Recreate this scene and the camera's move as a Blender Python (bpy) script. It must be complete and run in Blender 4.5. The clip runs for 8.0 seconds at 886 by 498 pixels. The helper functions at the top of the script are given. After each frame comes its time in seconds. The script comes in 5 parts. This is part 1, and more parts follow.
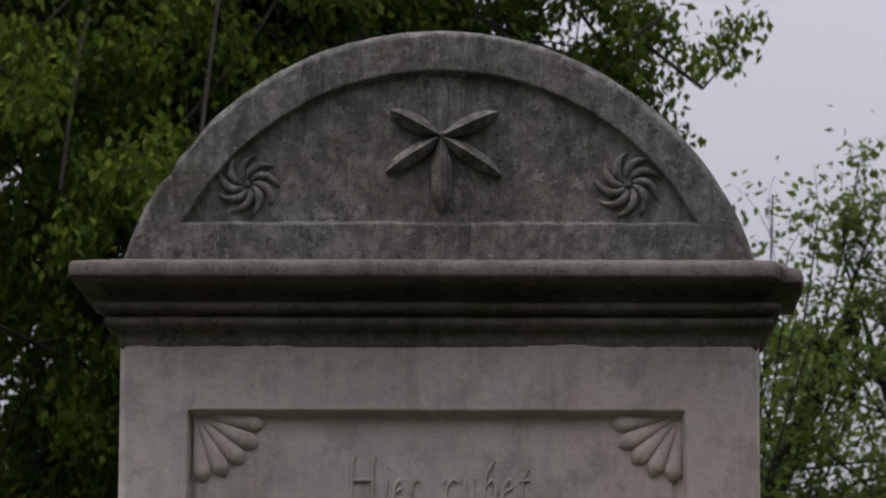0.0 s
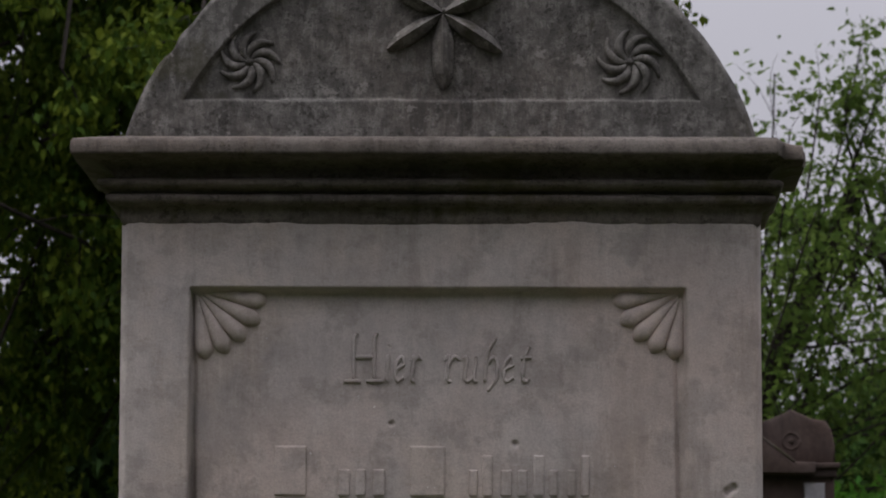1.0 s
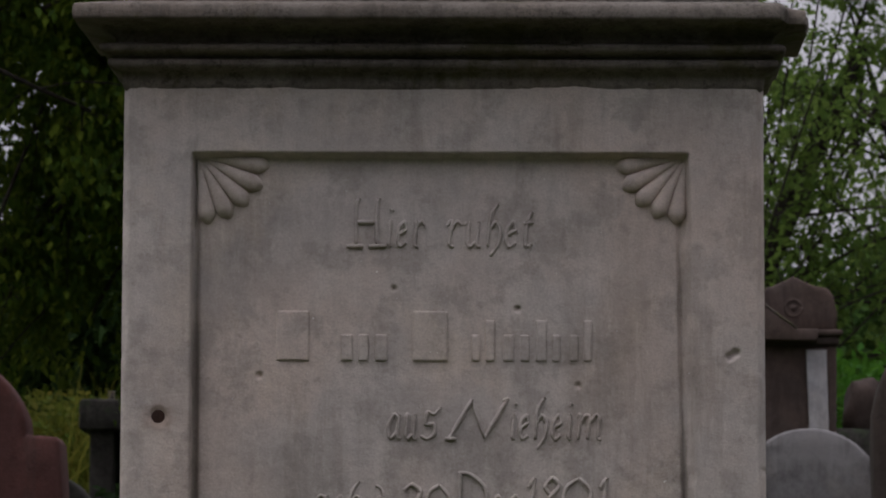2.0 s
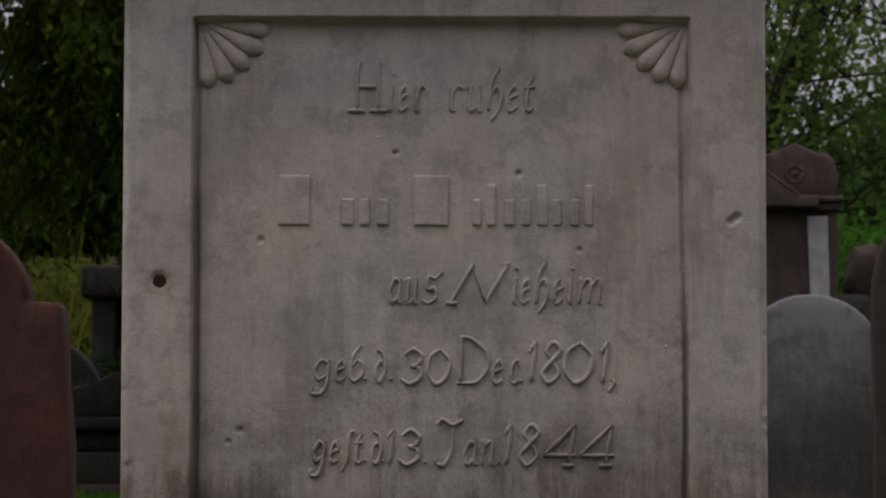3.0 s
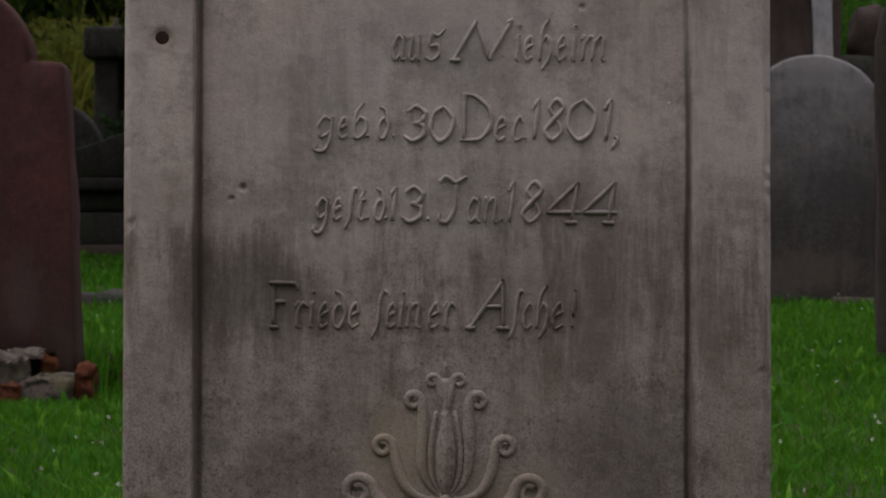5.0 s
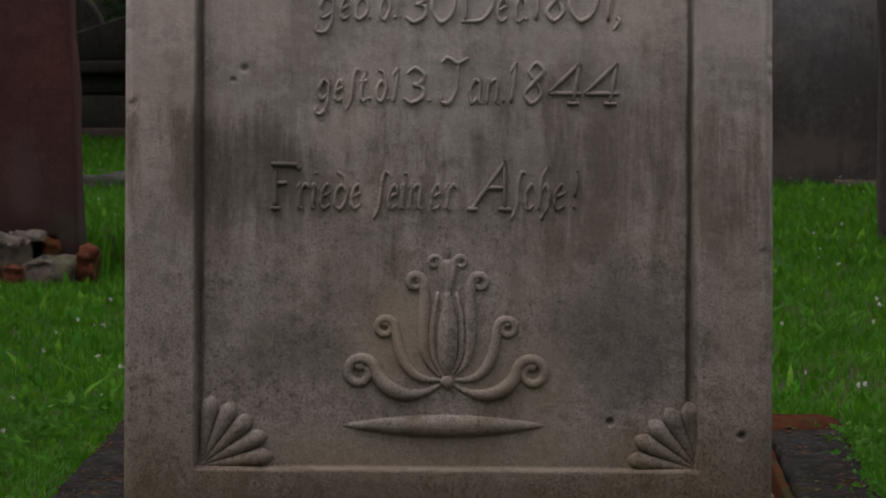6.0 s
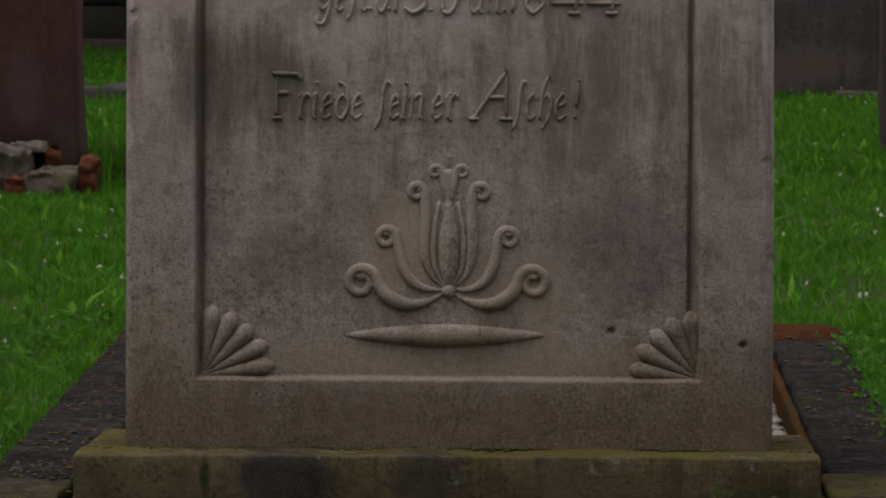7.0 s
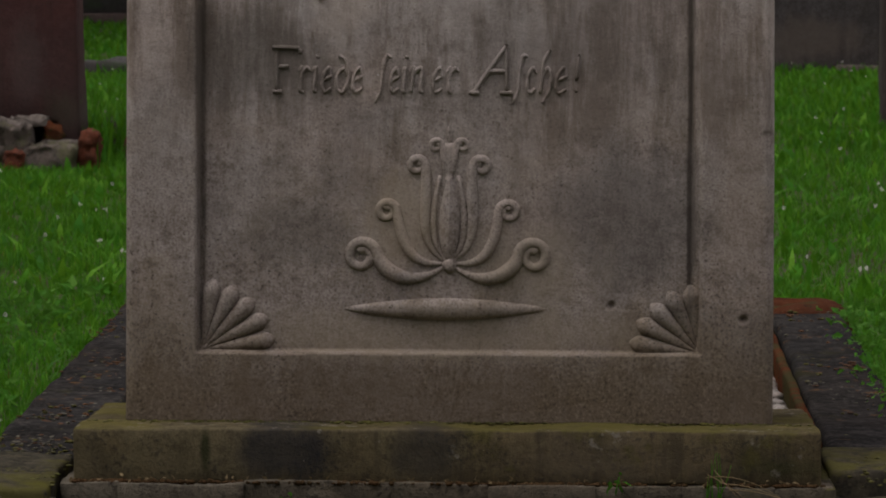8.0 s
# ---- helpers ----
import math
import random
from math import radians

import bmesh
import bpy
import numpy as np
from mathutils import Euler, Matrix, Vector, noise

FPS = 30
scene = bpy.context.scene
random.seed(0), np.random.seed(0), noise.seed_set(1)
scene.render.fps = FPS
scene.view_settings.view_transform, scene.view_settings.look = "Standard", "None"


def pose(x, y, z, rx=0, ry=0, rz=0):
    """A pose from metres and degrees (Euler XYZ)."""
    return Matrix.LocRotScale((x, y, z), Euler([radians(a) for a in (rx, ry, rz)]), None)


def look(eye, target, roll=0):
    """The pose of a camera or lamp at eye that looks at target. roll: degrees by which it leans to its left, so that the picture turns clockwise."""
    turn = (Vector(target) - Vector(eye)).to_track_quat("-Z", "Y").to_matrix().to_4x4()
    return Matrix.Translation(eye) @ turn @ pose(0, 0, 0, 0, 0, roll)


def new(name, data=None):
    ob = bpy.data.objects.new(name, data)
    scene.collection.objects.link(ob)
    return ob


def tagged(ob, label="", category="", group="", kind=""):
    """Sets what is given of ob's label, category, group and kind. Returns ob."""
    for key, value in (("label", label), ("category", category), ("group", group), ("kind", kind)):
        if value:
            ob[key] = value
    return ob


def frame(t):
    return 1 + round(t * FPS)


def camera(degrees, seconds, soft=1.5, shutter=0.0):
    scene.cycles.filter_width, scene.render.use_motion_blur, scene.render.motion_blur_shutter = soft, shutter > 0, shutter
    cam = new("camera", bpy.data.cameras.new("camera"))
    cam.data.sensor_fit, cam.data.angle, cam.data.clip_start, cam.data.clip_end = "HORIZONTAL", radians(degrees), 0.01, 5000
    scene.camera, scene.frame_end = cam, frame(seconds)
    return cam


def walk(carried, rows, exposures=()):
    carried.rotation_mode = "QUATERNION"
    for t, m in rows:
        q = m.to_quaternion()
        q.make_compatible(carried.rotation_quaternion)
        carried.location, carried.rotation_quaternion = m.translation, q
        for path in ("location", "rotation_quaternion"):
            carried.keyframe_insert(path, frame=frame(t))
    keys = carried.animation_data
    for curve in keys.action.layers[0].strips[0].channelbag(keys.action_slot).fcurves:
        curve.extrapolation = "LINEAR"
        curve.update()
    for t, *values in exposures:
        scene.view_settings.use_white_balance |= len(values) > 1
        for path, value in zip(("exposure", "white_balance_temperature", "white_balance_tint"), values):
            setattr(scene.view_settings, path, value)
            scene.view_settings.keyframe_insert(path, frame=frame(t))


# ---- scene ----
cam = camera(11.194, 8.0, soft=1.9)
# a long lens, focused on the gravestone
cam.data.dof.use_dof, cam.data.dof.focus_distance, cam.data.dof.aperture_fstop = True, 5.57, 42.0
# seconds, eye, tilt up, turn to the left, lean
PATH = [
    (0.0, 0.1366, -5.5695, 0.4635, 8.491, 1.394, 0.287),
    (0.5, 0.1366, -5.5693, 0.4620, 7.734, 1.400, 0.283),
    (1.0, 0.1366, -5.5691, 0.4604, 6.964, 1.406, 0.294),
    (1.5, 0.1366, -5.5689, 0.4588, 6.184, 1.413, 0.292),
    (1.7, 0.1365, -5.5688, 0.4580, 5.824, 1.423, 0.310),
    (2.8, 0.1365, -5.5685, 0.4541, 3.936, 1.431, 0.295),
    (3.0, 0.1365, -5.5685, 0.4534, 3.607, 1.435, 0.283),
    (3.5, 0.1365, -5.5684, 0.4518, 2.856, 1.443, 0.285),
    (4.0, 0.1365, -5.5683, 0.4502, 2.093, 1.450, 0.293),
    (4.5, 0.1365, -5.5683, 0.4487, 1.352, 1.455, 0.304),
    (4.7, 0.1365, -5.5683, 0.4480, 1.053, 1.455, 0.291),
    (5.8, 0.1364, -5.5682, 0.4446, -0.606, 1.475, 0.298),
    (6.0, 0.1364, -5.5682, 0.4440, -0.881, 1.473, 0.295),
    (6.5, 0.1364, -5.5683, 0.4426, -1.537, 1.481, 0.293),
    (7.0, 0.1364, -5.5683, 0.4416, -2.001, 1.485, 0.281),
    (7.5, 0.1364, -5.5683, 0.4412, -2.227, 1.486, 0.284),
    (8.0, 0.1364, -5.5683, 0.4410, -2.327, 1.488, 0.282),
]
EXPOSURES = [(0.0, 0.02, 6380, 10), (1.0, -0.12, 6410, 10), (1.5, -0.15, 6430, 10), (3.0, -0.34, 6500, 10), (4.5, -0.37, 6560, 10), (6.5, -0.28, 6680, 10), (8.0, -0.18, 6740, 10)]
walk(cam, [(t, pose(x, y, z, 90 + tilt, 0, turn) @ pose(0, 0, 0, 0, 0, lean)) for t, x, y, z, tilt, turn, lean in PATH], EXPOSURES)

# ---- light: overcast daylight ----
world = bpy.data.worlds.new("overcast_sky")
scene.world = world
world.use_nodes = True
wn, wl = world.node_tree.nodes, world.node_tree.links


def world_math(op, a, b):
    m = wn.new("ShaderNodeMath")
    m.operation = op
    for k, v in enumerate((a, b)):
        if isinstance(v, (int, float)):
            m.inputs[k].default_value = v
        else:
            wl.new(v, m.inputs[k])
    return m.outputs[0]


sky = wn.new("ShaderNodeTexSky")
sky.sky_type, sky.sun_disc = "NISHITA", False
sky.sun_elevation, sky.sun_rotation = radians(62), radians(215)
sky.air_density, sky.dust_density = 1.0, 4.0
grey = wn.new("ShaderNodeHueSaturation")
grey.inputs["Saturation"].default_value = 0.25
wl.new(sky.outputs[0], grey.inputs["Color"])
# an even cloud cover, about three times as bright overhead as at the horizon
way = wn.new("ShaderNodeTexCoord")
split = wn.new("ShaderNodeSeparateXYZ")
wl.new(way.outputs["Generated"], split.inputs[0])
cloud = wn.new("ShaderNodeTexNoise")
cloud.inputs["Scale"].default_value = 3.0
wl.new(way.outputs["Generated"], cloud.inputs["Vector"])
height = world_math("ADD", world_math("MULTIPLY", world_math("MAXIMUM", split.outputs[2], 0.0), 12.3), 3.0)
cover = world_math("MULTIPLY", height, world_math("ADD", world_math("MULTIPLY", cloud.outputs[0], 0.3), 0.85))
veil = wn.new("ShaderNodeMix")
veil.data_type, veil.blend_type = "RGBA", "MULTIPLY"
veil.inputs[0].default_value = 1.0
veil.inputs[6].default_value = (0.97, 0.935, 1.05, 1)
wl.new(cover, veil.inputs[7])
mixed = wn.new("ShaderNodeMix")
mixed.data_type = "RGBA"
mixed.inputs[0].default_value = 0.8
wl.new(grey.outputs[0], mixed.inputs[6])
wl.new(veil.outputs[2], mixed.inputs[7])
wl.new(mixed.outputs[2], wn["Background"].inputs[0])
wn["Background"].inputs[1].default_value = 0.12
sun = new("sun", bpy.data.lights.new("sun", "SUN"))
sun.data.energy, sun.data.angle, sun.data.color = 1.2, radians(22), (1.0, 0.97, 0.93)
sun.matrix_world = look((-3.9, -1.7, 9.0), (0, 0, 0))

# ---- materials ----


def node_material(name, rough=0.9):
    m = bpy.data.materials.new(name)
    m.use_nodes = True
    b = m.node_tree.nodes["Principled BSDF"]
    b.inputs["Roughness"].default_value = rough
    b.inputs["Specular IOR Level"].default_value = 0.15
    return m, m.node_tree.nodes, m.node_tree.links, b


def noise_node(n, l, vec, scale, detail=6.0, rough=0.6, stretch=None):
    t = n.new("ShaderNodeTexNoise")
    t.inputs["Scale"].default_value, t.inputs["Detail"].default_value, t.inputs["Roughness"].default_value = scale, detail, rough
    if stretch:
        mp = n.new("ShaderNodeMapping")
        mp.inputs["Scale"].default_value = stretch
        l.new(vec, mp.inputs[0])
        vec = mp.outputs[0]
    l.new(vec, t.inputs["Vector"])
    return t.outputs[0]


def band(n, l, value, low, high):
    r = n.new("ShaderNodeMapRange")
    r.interpolation_type = "SMOOTHSTEP"
    r.inputs["From Min"].default_value, r.inputs["From Max"].default_value = low, high
    l.new(value, r.inputs[0])
    return r.outputs[0]


def calc(n, l, op, a, b):
    m = n.new("ShaderNodeMath")
    m.operation = op
    for i, v in enumerate((a, b)):
        if isinstance(v, (int, float)):
            m.inputs[i].default_value = v
        else:
            l.new(v, m.inputs[i])
    return m.outputs[0]


def blend(n, l, fac, a, b):
    m = n.new("ShaderNodeMix")
    m.data_type = "RGBA"
    if isinstance(fac, (int, float)):
        m.inputs[0].default_value = fac
    else:
        l.new(fac, m.inputs[0])
    for i, v in ((6, a), (7, b)):
        if isinstance(v, tuple):
            m.inputs[i].default_value = (*v, 1)
        else:
            l.new(v, m.inputs[i])
    return m.outputs[2]


def relief(n, l, b, heights, strength=0.5, dist=0.002):
    total = heights[0]
    for h in heights[1:]:
        total = calc(n, l, "ADD", total, h)
    bp = n.new("ShaderNodeBump")
    bp.inputs["Strength"].default_value, bp.inputs["Distance"].default_value = strength, dist
    l.new(total, bp.inputs["Height"])
    l.new(bp.outputs[0], b.inputs["Normal"])


def stone_material(name, base, second, dark, dark_amount=0.5, moss=None, moss_amount=0.0, scale=1.0, lichen=None, lichen_amount=0.0, streaks=0.5, splash=None, bump=0.5, clouds=0.45, stain=None, soot=0.0, drips=0.2, grit=1.0, smudge=0.0, gloss=0.15, top_moss=0.0, patches=()):
    """Weathered stone: two tones, cloudy patches, rain streaks, dark speckle, moss and lichen patches, grain. splash: heights between which soil has dirtied it, and how much."""
    m, n, l, b = node_material(name)
    b.inputs["Specular IOR Level"].default_value = gloss
    co = n.new("ShaderNodeTexCoord").outputs["Object"]
    darker, lighter = tuple(0.5 * c for c in base), tuple(min(1, 1.4 * c) for c in second)
    broad = noise_node(n, l, co, 3.2 * scale, 5)
    mid = noise_node(n, l, co, 15 * scale, 6, 0.65)
    crumbs = noise_node(n, l, co, 55 * scale, 5, 0.72)
    fine = noise_node(n, l, co, 150 * scale, 4, 0.7)
    grain = noise_node(n, l, co, 420 * scale, 2, 0.6)
    col = blend(n, l, band(n, l, broad, 0.42, 0.58), base, second)
    cloudy = noise_node(n, l, co, 6.5 * scale, 8, 0.66)
    col = blend(n, l, calc(n, l, "MULTIPLY", band(n, l, cloudy, 0.48, 0.62), clouds), col, darker)
    col = blend(n, l, calc(n, l, "MULTIPLY", band(n, l, cloudy, 0.46, 0.36), clouds), col, lighter)
    warm = noise_node(n, l, co, 2.6 * scale, 5, 0.6)
    col = blend(n, l, calc(n, l, "MULTIPLY", band(n, l, warm, 0.44, 0.62), 0.6), col, (base[0] * 1.03, base[1] * 0.92, base[2] * 0.85))
    col = blend(n, l, calc(n, l, "MULTIPLY", band(n, l, mid, 0.49, 0.6), 0.4), col, darker)
    if soot:
        smoke = noise_node(n, l, co, 4.6, 6, 0.52)
        col = blend(n, l, calc(n, l, "MULTIPLY", band(n, l, smoke, 0.47, 0.64), soot), col, (base[0] * 0.42, base[1] * 0.42, base[2] * 0.435))
        tan = noise_node(n, l, co, 5.1, 6, 0.6, (1.0, 1.0, 0.8))
        col = blend(n, l, calc(n, l, "MULTIPLY", band(n, l, tan, 0.52, 0.64), soot), col, (base[0] * 1.2, base[1] * 1.1, base[2] * 0.96))
    run = noise_node(n, l, co, 8 * scale, 6, 0.7, (2.6, 2.6, 0.2))
    run_mask = calc(n, l, "MULTIPLY", band(n, l, run, 0.5, 0.62), band(n, l, broad, 0.44, 0.56))
    col = blend(n, l, calc(n, l, "MULTIPLY", run_mask, streaks), col, dark)
    drip = noise_node(n, l, co, 34 * scale, 6, 0.75, (2.2, 2.2, 0.45))
    col = blend(n, l, calc(n, l, "MULTIPLY", band(n, l, drip, 0.49, 0.6), drips), col, darker)
    col = blend(n, l, calc(n, l, "MULTIPLY", band(n, l, drip, 0.47, 0.38), drips), col, lighter)
    col = blend(n, l, calc(n, l, "MULTIPLY", band(n, l, crumbs, 0.5, 0.6), 0.9 * dark_amount), col, darker)
    col = blend(n, l, calc(n, l, "MULTIPLY", band(n, l, crumbs, 0.47, 0.38), 0.7 * dark_amount), col, lighter)
    spots = calc(n, l, "MULTIPLY", band(n, l, fine, 0.52, 0.6), band(n, l, mid, 0.44, 0.58))
    col = blend(n, l, calc(n, l, "MULTIPLY", spots, dark_amount), col, dark)
    col = blend(n, l, calc(n, l, "MULTIPLY", band(n, l, grain, 0.45, 0.6), 0.3 * grit), col, darker)
    pale = band(n, l, noise_node(n, l, co, 120 * scale, 2, 0.5), 0.76, 0.79)
    col = blend(n, l, calc(n, l, "MULTIPLY", pale, 0.6), col, tuple(min(1, 2.2 * c) for c in base))
    if splash:
        z = n.new("ShaderNodeSeparateXYZ")
        l.new(co, z.inputs[0])
        drift = calc(n, l, "ADD", calc(n, l, "MULTIPLY", calc(n, l, "SUBTRACT", cloudy, 0.5), 1.2), calc(n, l, "MULTIPLY", calc(n, l, "SUBTRACT", run, 0.5), 0.7))
        edge = calc(n, l, "ADD", z.outputs[2], calc(n, l, "MULTIPLY", drift, splash[1] - splash[0]))
        low = band(n, l, edge, splash[1], splash[0])
        dirt = calc(n, l, "MULTIPLY", low, calc(n, l, "ADD", calc(n, l, "MULTIPLY", band(n, l, crumbs, 0.4, 0.6), 0.16), 0.7))
        col = blend(n, l, calc(n, l, "MULTIPLY", dirt, splash[2]), col, dark)
        col = blend(n, l, calc(n, l, "MULTIPLY", calc(n, l, "MULTIPLY", low, band(n, l, noise_node(n, l, co, 300 * scale, 4, 0.7), 0.45, 0.58)), 0.6 * grit), col, tuple(0.55 * c for c in dark))
        col = blend(n, l, calc(n, l, "MULTIPLY", calc(n, l, "MULTIPLY", low, band(n, l, noise_node(n, l, co, 230 * scale, 2, 0.6), 0.64, 0.7)), 0.7), col, tuple(0.3 * c for c in dark))
    if smudge:
        # soft blue-grey soot and tan washed patches over the dirty lower part
        cloud_a, cloud_b = noise_node(n, l, co, 6.0, 5, 0.5), noise_node(n, l, co, 7.3, 5, 0.5, (1.0, 1.0, 0.9))
        col = blend(n, l, calc(n, l, "MULTIPLY", calc(n, l, "MULTIPLY", low, band(n, l, cloud_a, 0.47, 0.62)), smudge), col, (0.085, 0.078, 0.072))
        col = blend(n, l, calc(n, l, "MULTIPLY", calc(n, l, "MULTIPLY", low, band(n, l, cloud_b, 0.47, 0.6)), 0.8 * smudge), col, (0.235, 0.185, 0.125))
        low_spots = calc(n, l, "MULTIPLY", band(n, l, crumbs, 0.5, 0.58), band(n, l, mid, 0.42, 0.56))
        col = blend(n, l, calc(n, l, "MULTIPLY", calc(n, l, "MULTIPLY", low, low_spots), 0.3), col, tuple(0.5 * c for c in dark))
        foot = band(n, l, calc(n, l, "ADD", z.outputs[2], calc(n, l, "MULTIPLY", drift, 0.12)), 0.15, 0.03)
        col = blend(n, l, calc(n, l, "MULTIPLY", foot, 0.72), col, (0.086, 0.062, 0.036))
        # coarse sand grains, dark and pale, where the skin of the stone has gone
        worn = calc(n, l, "MULTIPLY", low, band(n, l, cloudy, 0.38, 0.56))
        sand = noise_node(n, l, co, 230, 3, 0.75)
        col = blend(n, l, calc(n, l, "MULTIPLY", calc(n, l, "MULTIPLY", worn, band(n, l, sand, 0.53, 0.62)), 0.55), col, (0.04, 0.03, 0.021))
        col = blend(n, l, calc(n, l, "MULTIPLY", calc(n, l, "MULTIPLY", worn, band(n, l, sand, 0.47, 0.39)), 0.42), col, (0.25, 0.2, 0.14))
    if stain:
        # a damp zone where soot has run down the face
        z2 = n.new("ShaderNodeSeparateXYZ")
        l.new(co, z2.inputs[0])
        off = calc(n, l, "ABSOLUTE", calc(n, l, "ADD", calc(n, l, "SUBTRACT", z2.outputs[2], stain[0]), calc(n, l, "MULTIPLY", calc(n, l, "SUBTRACT", cloudy, 0.5), 0.5)), 0.0)
        trickle = noise_node(n, l, co, 13, 7, 0.72, (2.0, 2.0, 0.3))
        zone = calc(n, l, "MULTIPLY", band(n, l, off, stain[1], 0.0), band(n, l, trickle, 0.43, 0.6))
        col = blend(n, l, calc(n, l, "MULTIPLY", zone, stain[2]), col, tuple(0.8 * c for c in dark))
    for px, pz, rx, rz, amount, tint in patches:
        # stains and painted groove shade, each with its own place and shape, ragged at the edge
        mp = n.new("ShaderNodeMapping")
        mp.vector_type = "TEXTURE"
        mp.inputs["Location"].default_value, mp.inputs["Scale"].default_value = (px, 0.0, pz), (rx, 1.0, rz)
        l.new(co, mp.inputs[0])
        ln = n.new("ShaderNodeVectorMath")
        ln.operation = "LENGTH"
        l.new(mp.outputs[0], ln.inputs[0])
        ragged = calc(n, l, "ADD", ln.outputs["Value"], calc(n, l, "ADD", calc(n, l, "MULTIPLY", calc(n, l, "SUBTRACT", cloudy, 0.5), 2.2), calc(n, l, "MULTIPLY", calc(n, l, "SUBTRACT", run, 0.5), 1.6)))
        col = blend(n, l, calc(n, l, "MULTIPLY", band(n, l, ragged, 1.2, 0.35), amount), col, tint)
    if moss:
        patch = band(n, l, noise_node(n, l, co, 7 * scale, 7, 0.7), 0.6 - 0.14 * moss_amount, 0.68 - 0.12 * moss_amount)
        col = blend(n, l, calc(n, l, "MULTIPLY", patch, 0.35 + 0.5 * moss_amount), col, moss)
    if top_moss:
        # moss and algae on the faces that lie open to the rain
        up = n.new("ShaderNodeSeparateXYZ")
        l.new(n.new("ShaderNodeTexCoord").outputs["Normal"], up.inputs[0])
        patchy = band(n, l, noise_node(n, l, co, 5 * scale, 6, 0.6), 0.44, 0.64)
        col = blend(n, l, calc(n, l, "MULTIPLY", calc(n, l, "MULTIPLY", band(n, l, up.outputs[2], 0.35, 0.8), patchy), top_moss), col, moss)
    if lichen:
        flake = noise_node(n, l, co, 24 * scale, 6, 0.72)
        col = blend(n, l, calc(n, l, "MULTIPLY", band(n, l, flake, 0.62 - 0.1 * lichen_amount, 0.66 - 0.1 * lichen_amount), 0.8), col, lichen)
    l.new(col, b.inputs["Base Color"])
    relief(n, l, b, [calc(n, l, "MULTIPLY", fine, 0.5), calc(n, l, "MULTIPLY", grain, 0.3), calc(n, l, "MULTIPLY", crumbs, 0.8), mid], bump, 0.004)
    return m


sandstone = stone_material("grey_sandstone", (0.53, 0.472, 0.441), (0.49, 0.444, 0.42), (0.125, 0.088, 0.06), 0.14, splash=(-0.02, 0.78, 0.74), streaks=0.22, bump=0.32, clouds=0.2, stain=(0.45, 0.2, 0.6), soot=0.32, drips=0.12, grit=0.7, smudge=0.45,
                           patches=((-0.235, 0.445, 0.1, 0.07, 0.55, (0.09, 0.079, 0.068)), (0.14, 0.46, 0.17, 0.13, 0.36, (0.12, 0.105, 0.095)), (0.21, 0.25, 0.1, 0.09, 0.55, (0.1, 0.09, 0.085)), (-0.2, 0.235, 0.1, 0.05, 0.4, (0.1, 0.086, 0.074)),
                                    (-0.07, 0.255, 0.06, 0.06, 0.5, (0.34, 0.275, 0.2)), (0.1, 0.19, 0.08, 0.06, 0.45, (0.32, 0.265, 0.2)), (0.0, 0.11, 0.24, 0.035, 0.4, (0.3, 0.25, 0.185)), (0.36, 0.3, 0.03, 0.12, 0.3, (0.3, 0.24, 0.19)),
                                    # first two: grime plus painted shade along the panel's side grooves
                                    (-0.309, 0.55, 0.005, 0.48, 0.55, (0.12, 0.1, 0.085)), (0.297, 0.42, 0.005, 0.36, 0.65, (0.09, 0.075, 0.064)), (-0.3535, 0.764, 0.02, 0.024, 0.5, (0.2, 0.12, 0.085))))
sandstone_top = stone_material("weathered_sandstone", (0.155, 0.147, 0.137), (0.19, 0.18, 0.169), (0.042, 0.038, 0.034), 0.7, moss=(0.065, 0.06, 0.035), moss_amount=0.35, lichen=(0.26, 0.24, 0.225), lichen_amount=0.2, streaks=0.75, bump=0.4, drips=0.5)
sandstone_cornice = stone_material("dark_cornice_sandstone", (0.185, 0.163, 0.147), (0.142, 0.126, 0.114), (0.034, 0.03, 0.026), 0.6, moss=(0.07, 0.065, 0.025), moss_amount=0.4, streaks=0.5)
plinth_stone = stone_material("mossy_plinth_sandstone", (0.115, 0.095, 0.056), (0.09, 0.075, 0.042), (0.016, 0.016, 0.018), 0.6, moss=(0.082, 0.075, 0.018), moss_amount=0.2, streaks=0.5, bump=0.6, clouds=0.6, lichen=(0.15, 0.135, 0.11), lichen_amount=0.1, gloss=0.0, soot=0.7, top_moss=0.65,
                              patches=((-0.2, 0.035, 0.07, 0.045, 0.75, (0.02, 0.02, 0.024)), (-0.02, 0.04, 0.045, 0.04, 0.6, (0.024, 0.024, 0.026)), (-0.293, 0.035, 0.007, 0.028, 0.8, (0.018, 0.022, 0.01)), (0.2, 0.03, 0.16, 0.05, 0.4, (0.1, 0.08, 0.06)), (0.4, 0.02, 0.05, 0.02, 0.6, (0.03, 0.034, 0.014))))
footing_stone = stone_material("pale_chipped_footing", (0.12, 0.105, 0.08), (0.085, 0.074, 0.056), (0.02, 0.018, 0.015), 0.8, moss=(0.07, 0.065, 0.018), moss_amount=0.3, streaks=0.3, bump=1.0, clouds=0.8, gloss=0.0)
kerb_stone = stone_material("dark_kerb_stone", (0.029, 0.028, 0.027), (0.04, 0.036, 0.032), (0.009, 0.008, 0.007), 0.8, moss=(0.034, 0.032, 0.014), moss_amount=0.2, lichen=(0.09, 0.05, 0.024), lichen_amount=0.12, streaks=0.2, bump=1.0, clouds=0.8, gloss=0.0)
front_kerb_stone = stone_material("mossy_kerb_stone", (0.05, 0.046, 0.036), (0.062, 0.054, 0.036), (0.015, 0.014, 0.012), 0.7, gloss=0.0, moss=(0.075, 0.07, 0.016), moss_amount=0.45, streaks=0.2, top_moss=0.7)
